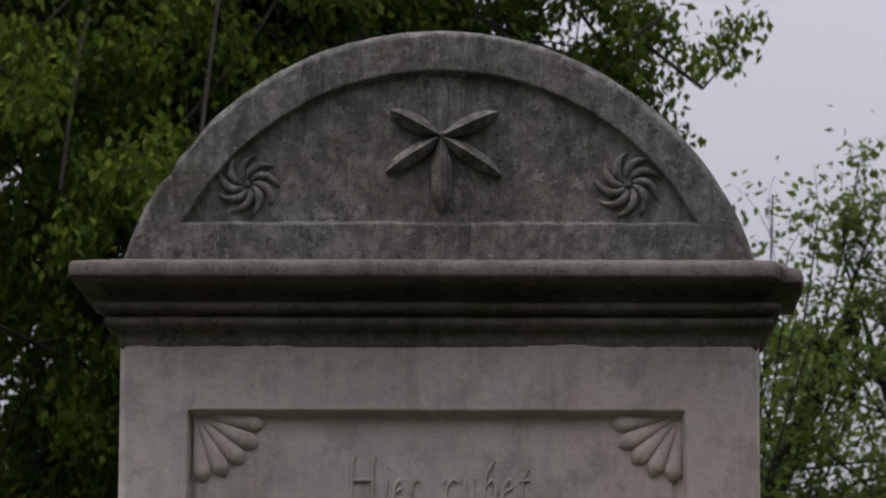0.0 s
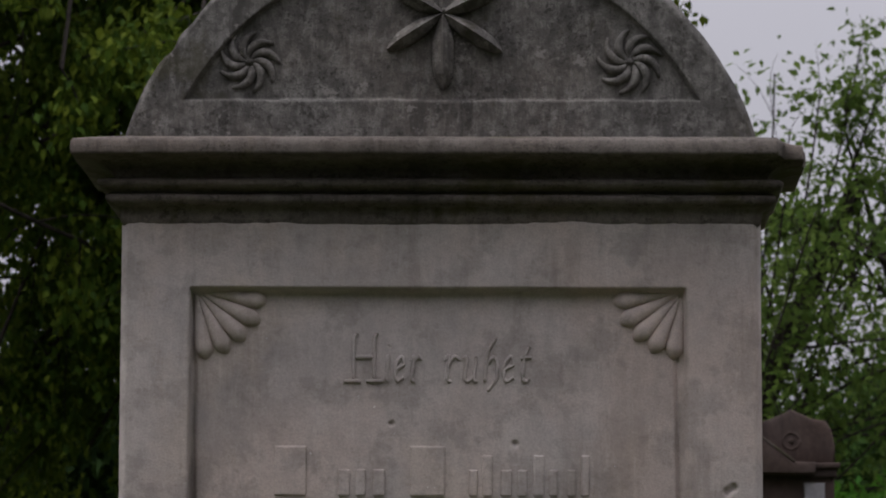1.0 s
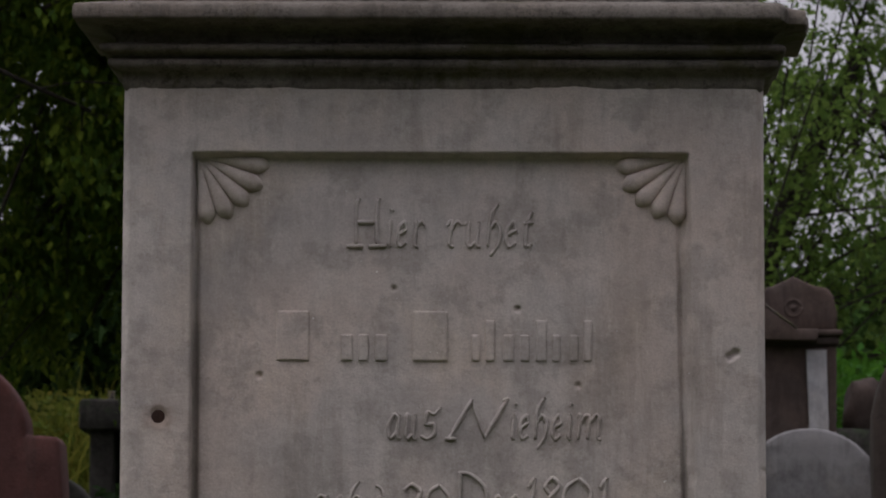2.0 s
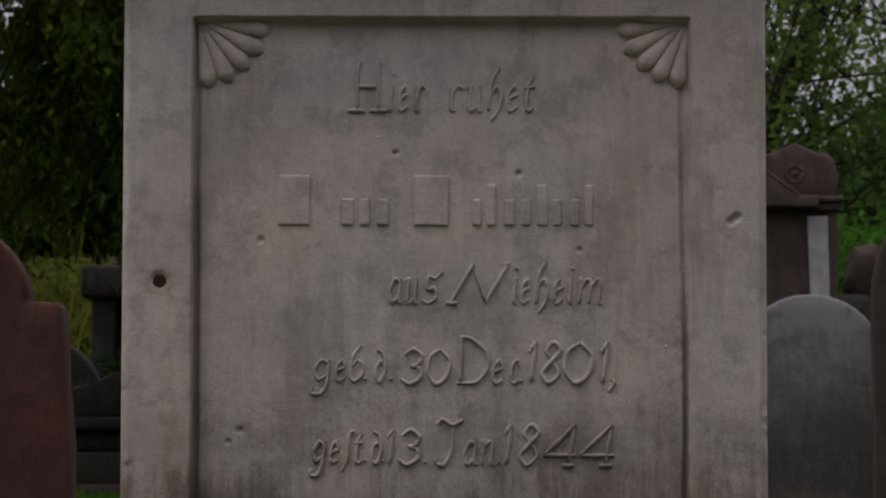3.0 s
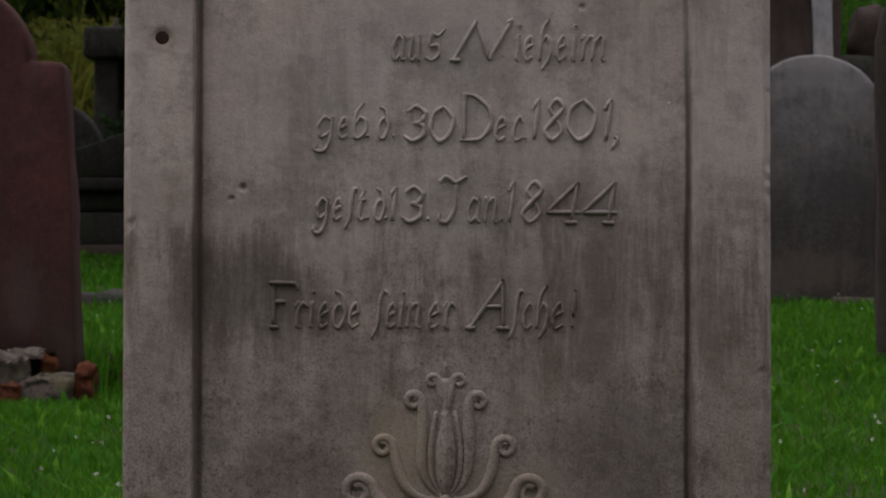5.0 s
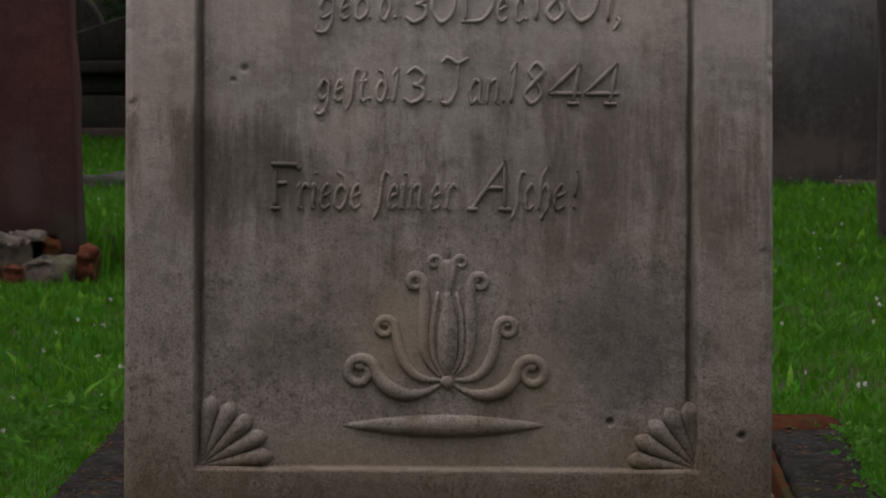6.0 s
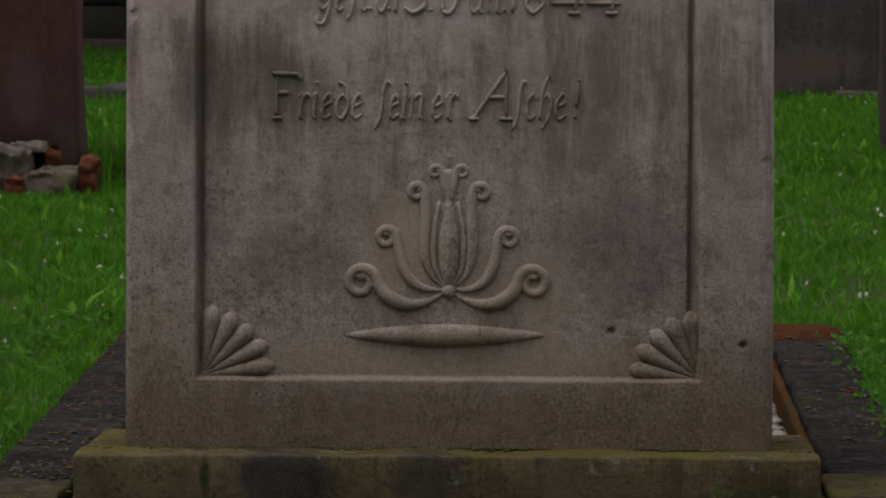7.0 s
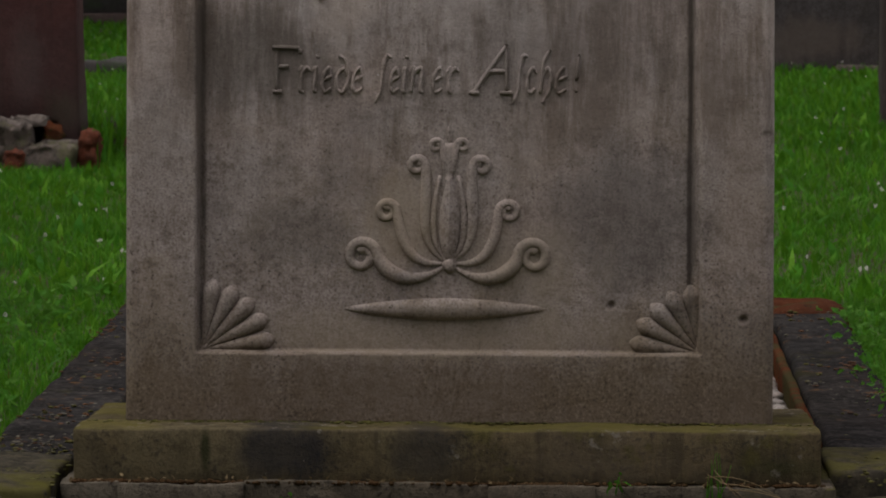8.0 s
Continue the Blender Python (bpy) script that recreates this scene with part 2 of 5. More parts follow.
red_kerb_stone = stone_material("rusty_red_kerb_stone", (0.085, 0.028, 0.013), (0.05, 0.024, 0.015), (0.022, 0.016, 0.013), 0.8, moss=(0.035, 0.035, 0.016), moss_amount=0.9, bump=0.9, gloss=0.0)
red_stone = stone_material("red_sandstone", (0.088, 0.036, 0.032), (0.068, 0.032, 0.03), (0.045, 0.033, 0.03), 0.35, splash=(0.0, 0.4, 0.6), clouds=0.4, streaks=0.4, patches=((0.2, 0.15, 0.05, 0.14, 0.22, (0.1, 0.082, 0.076)), (0.1, 0.45, 0.12, 0.15, 0.4, (0.045, 0.024, 0.022)), (0.3, 0.05, 0.07, 0.06, 0.5, (0.05, 0.045, 0.03))))
grey_stone = stone_material("pale_grey_headstone", (0.175, 0.165, 0.17), (0.135, 0.126, 0.128), (0.036, 0.03, 0.026), 0.3, splash=(0.2, 0.72, 0.92), streaks=0.7, scale=0.7, clouds=0.5, bump=0.6, soot=0.3,
                            patches=((0.0, 0.84, 0.2, 0.12, 0.55, (0.235, 0.222, 0.228)), (0.1, 0.42, 0.16, 0.14, 0.65, (0.045, 0.042, 0.041)), (-0.14, 0.35, 0.06, 0.12, 0.5, (0.05, 0.046, 0.042)), (0.0, 0.1, 0.26, 0.1, 0.7, (0.085, 0.068, 0.055))))
brown_stone = stone_material("brown_sandstone", (0.09, 0.066, 0.058), (0.075, 0.057, 0.052), (0.03, 0.024, 0.021), 0.3, scale=0.7)
soot_brown_stone = stone_material("sooty_brown_sandstone", (0.06, 0.046, 0.041), (0.05, 0.04, 0.036), (0.02, 0.017, 0.015), 0.4, scale=0.7)
dark_stone = stone_material("blackened_stone", (0.045, 0.042, 0.04), (0.06, 0.056, 0.05), (0.015, 0.015, 0.014), 0.5, moss=(0.035, 0.05, 0.025), moss_amount=0.5)
rubble_stone = stone_material("lichened_rubble", (0.16, 0.135, 0.115), (0.085, 0.074, 0.064), (0.024, 0.02, 0.017), 1.0, clouds=0.9, bump=1.0, moss=(0.08, 0.085, 0.03), moss_amount=0.4)
brick_red = stone_material("orange_brick", (0.15, 0.045, 0.022), (0.095, 0.034, 0.02), (0.03, 0.018, 0.013), 0.9, clouds=0.8, bump=0.9)
white_marble = stone_material("white_marble", (0.4, 0.39, 0.41), (0.34, 0.335, 0.35), (0.18, 0.18, 0.18), 0.15, streaks=0.3)
pebble_white = stone_material("white_pebble", (0.34, 0.31, 0.28), (0.21, 0.19, 0.165), (0.12, 0.1, 0.09), 0.4, scale=2.0)
orange_lichen = stone_material("orange_lichen", (0.1, 0.045, 0.018), (0.07, 0.038, 0.02), (0.03, 0.02, 0.012), 0.7)
cushion_moss = stone_material("cushion_moss", (0.068, 0.066, 0.016), (0.09, 0.08, 0.02), (0.02, 0.02, 0.008), 0.7, bump=1.0)
pale_lichen = stone_material("pale_lichen", (0.12, 0.115, 0.085), (0.09, 0.085, 0.06), (0.03, 0.028, 0.02), 0.7)
iron_rust = stone_material("rusty_iron", (0.045, 0.026, 0.022), (0.06, 0.03, 0.022), (0.015, 0.011, 0.01), 0.4)


def leaf_material(name, a, b2, c, through_light=0.35, patch=1.6):
    m, n, l, b = node_material(name, 0.7)
    b.inputs["Specular IOR Level"].default_value = 0.08
    rnd = n.new("ShaderNodeNewGeometry").outputs["Random Per Island"]
    ramp = n.new("ShaderNodeValToRGB")
    ramp.color_ramp.elements[0].color, ramp.color_ramp.elements[1].color = (*a, 1), (*c, 1)
    ramp.color_ramp.elements.new(0.5).color = (*b2, 1)
    l.new(rnd, ramp.inputs[0])
    co = n.new("ShaderNodeTexCoord").outputs["Object"]
    col = blend(n, l, calc(n, l, "MULTIPLY", band(n, l, noise_node(n, l, co, patch, 5, 0.65), 0.42, 0.6), 0.6), ramp.outputs[0], tuple(0.55 * v for v in a))
    l.new(col, b.inputs["Base Color"])
    tr = n.new("ShaderNodeBsdfTranslucent")
    l.new(blend(n, l, 0.5, col, tuple(min(1, 1.5 * v) for v in c)), tr.inputs[0])
    mx = n.new("ShaderNodeMixShader")
    mx.inputs[0].default_value = through_light
    l.new(b.outputs[0], mx.inputs[1])
    l.new(tr.outputs[0], mx.inputs[2])
    l.new(mx.outputs[0], n["Material Output"].inputs[0])
    return m


maple_leaf = leaf_material("maple_leaf", (0.02, 0.046, 0.007), (0.055, 0.102, 0.012), (0.155, 0.195, 0.022), 0.28, 2.6)
# darkened leaf colour that paints the shade inside and below the maple crown
shade_leaf = leaf_material("crown_shade_leaf", (0.012, 0.026, 0.007), (0.02, 0.042, 0.01), (0.034, 0.06, 0.014), 0.2)
pear_leaf = leaf_material("small_green_leaf", (0.05, 0.095, 0.02), (0.085, 0.145, 0.03), (0.14, 0.2, 0.045), 0.5)
hedge_leaf = leaf_material("hedge_leaf", (0.024, 0.056, 0.014), (0.042, 0.09, 0.02), (0.075, 0.13, 0.028), 0.4)
yellow_leaf = leaf_material("yellowing_leaf", (0.04, 0.08, 0.01), (0.075, 0.105, 0.014), (0.13, 0.115, 0.022))
bright_leaf = leaf_material("bright_green_leaf", (0.03, 0.1, 0.012), (0.045, 0.135, 0.015), (0.07, 0.17, 0.02))
grass_blade = leaf_material("grass_blade", (0.02, 0.102, 0.005), (0.041, 0.165, 0.007), (0.097, 0.235, 0.016), 0.3, 5.0)
weed_leaf = leaf_material("weed_leaf", (0.03, 0.12, 0.008), (0.05, 0.17, 0.012), (0.09, 0.21, 0.03), 0.3)
ivy_leaf = leaf_material("dark_ivy_leaf", (0.012, 0.025, 0.01), (0.02, 0.04, 0.014), (0.035, 0.06, 0.02))
dry_moss = stone_material("dry_brown_moss", (0.07, 0.04, 0.02), (0.05, 0.035, 0.018), (0.018, 0.013, 0.008), 0.6, bump=1.0, gloss=0.0)
straw = leaf_material("dry_straw", (0.12, 0.09, 0.045), (0.18, 0.13, 0.07), (0.25, 0.19, 0.1), 0.2)
clover_white = leaf_material("clover_flower", (0.5, 0.5, 0.45), (0.6, 0.6, 0.55), (0.65, 0.62, 0.58), 0.2)
bark = stone_material("dark_bark", (0.035, 0.03, 0.026), (0.05, 0.042, 0.035), (0.012, 0.011, 0.01), 0.5, streaks=0.8, bump=0.9)


def ground_material():
    m, n, l, b = node_material("lawn_soil")
    co = n.new("ShaderNodeTexCoord").outputs["Object"]
    big = noise_node(n, l, co, 0.9, 6)
    small = noise_node(n, l, co, 45, 6, 0.7)
    col = blend(n, l, band(n, l, big, 0.35, 0.65), (0.045, 0.05, 0.018), (0.055, 0.062, 0.02))
    col = blend(n, l, band(n, l, small, 0.45, 0.68), col, (0.03, 0.035, 0.014))
    l.new(col, b.inputs["Base Color"])
    relief(n, l, b, [small], 0.8, 0.02)
    return m


lawn_soil = ground_material()

# ---- building helpers ----
rng = np.random.default_rng(7)


def thing(name, base, label, category, group="", kind=""):
    e = new(name)
    e.location = base
    e.empty_display_size = 0.05
    return tagged(e, label, category, group, kind)


def root_place(ob):
    place = Vector((0, 0, 0))
    while ob:
        place = place + ob.location
        ob = ob.parent
    return place


def mesh_object(name, verts, faces, material, smooth=True):
    me = bpy.data.meshes.new(name)
    me.from_pydata([tuple(v) for v in verts], [], faces)
    me.materials.append(material)
    if smooth:
        me.polygons.foreach_set("use_smooth", [True] * len(me.polygons))
    me.update()
    return new(name, me)


def part_vf(name, verts, faces, material, parent, label="", smooth=True):
    o = root_place(parent)
    ob = mesh_object(name, np.asarray(verts, float) - np.array(o), faces, material, smooth)
    ob.parent = parent
    return tagged(ob, label)


def part(name, bm, material, parent, label="", smooth=False):
    """Links a bmesh, given in world places, as one mesh under a thing or a part."""
    me = bpy.data.meshes.new(name)
    bmesh.ops.translate(bm, verts=bm.verts, vec=-root_place(parent))
    bmesh.ops.recalc_face_normals(bm, faces=bm.faces)
    for f in bm.faces:
        f.smooth = smooth
    bm.to_mesh(me)
    bm.free()
    me.materials.append(material)
    ob = new(name, me)
    ob.parent = parent
    return tagged(ob, label)


def wobble(bm, amount, scale, seed=0.0):
    for v in bm.verts:
        v.co += noise.noise_vector(v.co * scale + Vector((seed, seed * 0.7, 3))) * amount
        v.co += noise.noise_vector(v.co * scale * 4 + Vector((seed, 5, seed))) * amount * 0.4


def block(x0, x1, y0, y1, z0, z1, bevel=0.006, cuts=0, rough=0.0, seed=0.0):
    """A worn block with rounded arrises."""
    bm = bmesh.new()
    bmesh.ops.create_cube(bm, size=1.0)
    for v in bm.verts:
        v.co = Vector(((x0 + x1) / 2 + v.co.x * (x1 - x0), (y0 + y1) / 2 + v.co.y * (y1 - y0), (z0 + z1) / 2 + v.co.z * (z1 - z0)))
    if bevel:
        bmesh.ops.bevel(bm, geom=bm.edges[:], offset=bevel, segments=2, affect="EDGES", profile=0.5)
    if cuts:
        for axis, (a, b) in enumerate(((x0, x1), (y0, y1), (z0, z1))):
            count = int((b - a) * cuts)
            for k in range(1, count):
                no = Vector((0, 0, 0))
                no[axis] = 1
                co = Vector((0, 0, 0))
                co[axis] = a + (b - a) * k / count
                bmesh.ops.bisect_plane(bm, geom=bm.verts[:] + bm.edges[:] + bm.faces[:], plane_co=co, plane_no=no)
    if rough:
        wobble(bm, rough, 9, seed)
    return bm


def crumbled(bm, amount=0.013):
    """Break a block's faces into uneven lumps and hollows."""
    wobble(bm, amount, 26, 4.0)
    wobble(bm, amount * 0.55, 75, 9.0)
    return bm


def outline_slab(points, y0, y1, bevel=0.006, cuts=0, rough=0.0, seed=0.0):
    """A slab whose face has the given outline in x and z."""
    bm = bmesh.new()
    f = bm.faces.new([bm.verts.new((x, y0, z)) for x, z in points])
    r = bmesh.ops.extrude_face_region(bm, geom=[f])
    bmesh.ops.translate(bm, verts=[v for v in r["geom"] if isinstance(v, bmesh.types.BMVert)], vec=(0, y1 - y0, 0))
    bmesh.ops.recalc_face_normals(bm, faces=bm.faces)
    rim = [e for e in bm.edges if abs(e.verts[0].co.y - e.verts[1].co.y) < 1e-6]
    if bevel:
        bmesh.ops.bevel(bm, geom=rim, offset=bevel, segments=2, affect="EDGES", profile=0.5)
    if cuts:
        xs = [p[0] for p in points]
        zs = [p[1] for p in points]
        for axis, a, b in ((0, min(xs), max(xs)), (2, min(zs), max(zs))):
            count = int((b - a) * cuts)
            for k in range(1, count):
                no, co = Vector((0, 0, 0)), Vector((0, 0, 0))
                no[axis], co[axis] = 1, a + (b - a) * k / count + 1e-4
                bmesh.ops.bisect_plane(bm, geom=bm.verts[:] + bm.edges[:] + bm.faces[:], plane_co=co, plane_no=no)
    if rough:
        wobble(bm, rough, 7, seed)
    return bm


def arc_points(cx, cz, r, a0, a1, n):
    return [(cx + r * math.cos(radians(a0 + (a1 - a0) * i / n)), cz + r * math.sin(radians(a0 + (a1 - a0) * i / n))) for i in range(n + 1)]


def ridge(path, radii, y, proud=1.0, sides=10, lean=None):
    """A carved roll along a path in x and z, lying on the face at y: verts and faces."""
    p = np.array([(a, b) for a, b in path], float)
    t = np.gradient(p, axis=0)
    t /= np.linalg.norm(t, axis=1)[:, None] + 1e-9
    nrm = np.stack([-t[:, 1], t[:, 0]], 1)
    verts, faces = [], []
    for i, (q, m, r) in enumerate(zip(p, nrm, radii)):
        for k in range(sides):
            a = math.pi * k / (sides - 1)
            side, up = math.cos(a) * r, math.sin(a) ** 0.8 * r * proud
            verts.append((q[0] + m[0] * side, y + 0.001 - up, q[1] + m[1] * side))
    for i in range(len(p) - 1):
        for k in range(sides - 1):
            a = i * sides + k
            faces.append((a, a + 1, a + sides + 1, a + sides))
    faces.append(tuple(range(sides)))
    faces.append(tuple(range((len(p) - 1) * sides, len(p) * sides)))
    return verts, faces


def bezier(p0, p1, p2, p3, n):
    return [tuple((1 - t) ** 3 * a + 3 * (1 - t) ** 2 * t * b + 3 * (1 - t) * t * t * c + t ** 3 * d for a, b, c, d in zip(p0, p1, p2, p3)) for t in (i / n for i in range(n + 1))]


def smooth01(v, a, b):
    t = np.clip((v - a) / (b - a), 0, 1)
    return t * t * (3 - 2 * t)


def grid_noise(x, z, cell, seed, octaves=3):
    """Smooth value noise over arrays of x and z, about -1 to 1."""
    total, weight = np.zeros_like(x), 0
    for o in range(octaves):
        table = np.random.default_rng(seed + o).uniform(-1, 1, (64, 64))
        u, v = x / cell * 2 ** o + 100.3, z / cell * 2 ** o + 50.7
        i, j = np.floor(u).astype(int), np.floor(v).astype(int)
        fu, fv = u - i, v - j
        fu, fv = fu * fu * (3 - 2 * fu), fv * fv * (3 - 2 * fv)
        g = lambda a, b: table[a % 64, b % 64]
        total += 0.5 ** o * ((g(i, j) * (1 - fu) + g(i + 1, j) * fu) * (1 - fv) + (g(i, j + 1) * (1 - fu) + g(i + 1, j + 1) * fu) * fv)
        weight += 0.5 ** o
    return total / weight


def sheet_with_back(X, Y, Z, back):
    """A closed body: the carved front as a grid, with flanks and a back at y = back."""
    r, c = X.shape
    verts = np.stack([X, Y, Z], -1).reshape(-1, 3).tolist()
    idx = np.arange(r * c).reshape(r, c)
    faces = np.stack([idx[:-1, :-1], idx[:-1, 1:], idx[1:, 1:], idx[1:, :-1]], -1).reshape(-1, 4).tolist()
    loop = idx[0, :].tolist() + idx[1:, -1].tolist() + idx[-1, -2::-1].tolist() + idx[-2:0:-1, 0].tolist()
    n0 = len(verts)
    steps = 6
    flat = len(loop)
    for s in range(1, steps + 1):
        for v in loop:
            a = verts[v]
            verts.append([a[0], a[1] + (back - a[1]) * s / steps, a[2]])
    rings = [loop] + [list(range(n0 + s * flat, n0 + (s + 1) * flat)) for s in range(steps)]
    for a, b in zip(rings[:-1], rings[1:]):
        for k in range(flat):
            k2 = (k + 1) % flat
            faces.append((a[k], b[k], b[k2], a[k2]))
    faces.append(tuple(rings[-1][::-1]))
    return verts, faces

# ---- ground ----


def ground_height(x, y):
    """A lawn that rises behind the grave and levels out further off."""
    y = np.asarray(y, float)
    rise = 0.05 * np.clip(y, -2, 18) + 0.05 * 6 * (1 - np.exp(-np.clip(y - 18, 0, None) / 6))
    return -0.125 + rise + 0.012 * np.sin(1.7 * np.asarray(x) + 0.9 * y)


def build_ground():
    ys = np.concatenate([np.linspace(-60, -6, 10), np.linspace(-5, 18, 70), np.linspace(19, 60, 18), np.array([90, 160, 400, 1500])])
    xs = np.concatenate([[-1500, -400, -120, -50], np.linspace(-22, 22, 89), [50, 120, 400, 1500]])
    X, Yg = np.meshgrid(xs, ys)
    Z = ground_height(X, Yg)
    far = (abs(X) > 23) | (Yg > 61)
    Z = np.where(far, np.minimum(Z, 1.1), Z)
    idx = np.arange(X.size).reshape(X.shape)
    faces = np.stack([idx[:-1, :-1], idx[:-1, 1:], idx[1:, 1:], idx[1:, :-1]], -1).reshape(-1, 4).tolist()
    tagged(mesh_object("ground", np.stack([X, Yg, Z], -1).reshape(-1, 3), faces, lawn_soil), "green cemetery lawn rising gently behind the graves", "ground", kind="structure")


build_ground()

# ---- the main gravestone ----
gravestone = thing("gravestone", (0, 0, 0), "tall grey sandstone gravestone with arched top and carved panel", "gravestone")
BACK, RECESS = 0.215, 0.018


def panel_sides(x, z):
    """How far a place lies inside the left and the right edge of the panel."""
    return x - (-0.315 + 0.002 * (1.09 - z)), np.minimum(0.3015 + 0.02 * (1.09 - z), 0.3105) - x


def panel_depth(x, z):
    # a sharp step on the left, a wide splayed one on the right
    left, right = panel_sides(x, z)
    corner = 1 - smooth01(np.minimum(z - 0.0845, 1.093 - z), 0.085, 0.125)
    inner = np.minimum(np.minimum(2.4 * left, (0.55 + 0.9 * corner) * right), np.minimum(1.093 - z, 1.8 * (z - 0.0845)))
    return np.clip((inner + 0.0008 * grid_noise(x, z, 0.03, 5)) / 0.0065, 0, 1)


def build_body():
    nx, nz = 420, 600
    u = np.linspace(-1, 1, nx)
    zs = np.linspace(0.0, 1.178, nz)
    U, Z = np.meshgrid(u, zs)
    left, right = -0.4005, 0.4 - 0.0055 * np.clip((Z - 0.3) / 0.8, 0, 1)
    X = left + (U + 1) / 2 * (right - left)
    Y = RECESS * panel_depth(X, Z)
    inside_left, inside_right = panel_sides(X, Z)
    upright = smooth01(Z, 0.09, 0.11) * smooth01(-Z, -1.09, -1.07)
    groove = np.exp(-((inside_left - 0.0052) / 0.0033) ** 2) + 0.75 * np.exp(-((inside_right - 0.0128) / 0.0028) ** 2)
    Y = Y + 0.008 * groove * upright * (0.8 + 0.35 * grid_noise(X, Z, 0.05, 15))
    Y = Y + 0.0011 * grid_noise(X, Z, 0.16, 11) + 0.0004 * grid_noise(X, Z, 0.012, 21)
    edge = np.minimum(X - left, right - X)
    worn = 0.009 + 0.005 * grid_noise(X, Z, 0.05, 31)
    Y = Y + 0.010 * np.clip(1 - edge / worn, 0, 1) ** 2
    # the shaded arris is worn rounder, and broken away in places
    Y = Y + 0.009 * np.clip(1 - (right - X) / (0.012 + 0.006 * grid_noise(X, Z, 0.09, 33)), 0, 1) ** 2
    for pz, wide in ((0.612, 0.007), (0.592, 0.005), (0.575, 0.006), (0.70, 0.004), (0.235, 0.006)):
        Y = Y + 0.012 * np.exp(-((Z - pz) / wide) ** 2) * np.clip(1 - (right - X) / 0.008, 0, 1)
    chips = np.clip(grid_noise(X, Z, 0.022, 41) - 0.42, 0, 1) * np.clip(1 - edge / 0.02, 0, 1)
    Y = Y + 0.014 * chips
    # the drilled hole, a hook-shaped scar and small pits
    for px, pz, r, d in ((-0.3535, 0.764, 0.0105, 0.003), (0.359, 0.845, 0.005, 0.006), (0.352, 0.840, 0.005, 0.006), (-0.0634, 0.925, 0.0032, 0.005), (0.09, 0.9, 0.0035, 0.005),
                         (-0.254, 0.58, 0.004, 0.005), (-0.268, 0.566, 0.003, 0.004), (0.362, 0.13, 0.0045, 0.006), (0.306, 0.12, 0.004, 0.005), (0.2, 0.145, 0.0045, 0.006), (-0.23, 0.816, 0.004, 0.004), (0.165, 0.805, 0.0035, 0.004)):
        Y = Y + d * np.exp(-(((X - px) ** 2 + (Z - pz) ** 2) / r ** 2) ** 2)
    low = (rng.uniform(-0.3, 0.3, 60), rng.uniform(0.05, 0.26, 60))
    for px, pz in zip(*low):
        i0, i1 = np.searchsorted(zs, (pz - 0.008, pz + 0.008))
        sub = (slice(max(i0, 0), i1), slice(None))
        Y[sub] += 0.0011 * np.exp(-((X[sub] - px) ** 2 + (Z[sub] - pz) ** 2) / 0.0021 ** 2)
    v, f = sheet_with_back(X, Y, Z, BACK)
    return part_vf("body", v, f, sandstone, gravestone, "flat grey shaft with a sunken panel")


body = build_body()


def build_lunette():
    R, ZC, Z0, XC = 0.4115, 1.1625, 1.281, -0.005
    th = np.linspace(-1.2786, 1.2786, 340)
    v = np.linspace(0, 1, 150)
    TH, V = np.meshgrid(th, v)
    notch = 0.006 * np.exp(-((TH + 0.97) / 0.035) ** 2) + 0.004 * np.exp(-((TH + 0.86) / 0.06) ** 2) + 0.0018 * grid_noise(TH, TH * 0, 0.09, 51)
    X = XC + (R - notch) * np.sin(TH)
    top = ZC + (R - notch) * np.cos(TH)
    Z = Z0 + V * (top - Z0)
    rad = np.hypot(X - XC, Z - ZC)
    inner = np.minimum(0.3646 - np.hypot(X + 0.0035, Z - 1.1574), Z - 1.3275)
    Y = 0.002 + 0.012 * np.clip((inner + 0.001 * grid_noise(X, Z, 0.03, 6)) / 0.0036, 0, 1)
    Y = Y + 0.0012 * grid_noise(X, Z, 0.12, 61) + 0.0006 * grid_noise(X, Z, 0.012, 71)
    rim = R - rad
    Y = Y + 0.009 * np.clip(1 - rim / (0.009 + 0.004 * grid_noise(X, Z, 0.04, 81)), 0, 1) ** 2
    Y = Y + 0.02 * np.clip(grid_noise(X, Z, 0.03, 91) - 0.45, 0, 1) * np.clip(1 - rim / 0.02, 0, 1)
    vv, f = sheet_with_back(X, Y, Z, BACK)
    return part_vf("arched_top", vv, f, sandstone_top, gravestone, "darker weathered half-round top with a sunken field")


lunette = build_lunette()


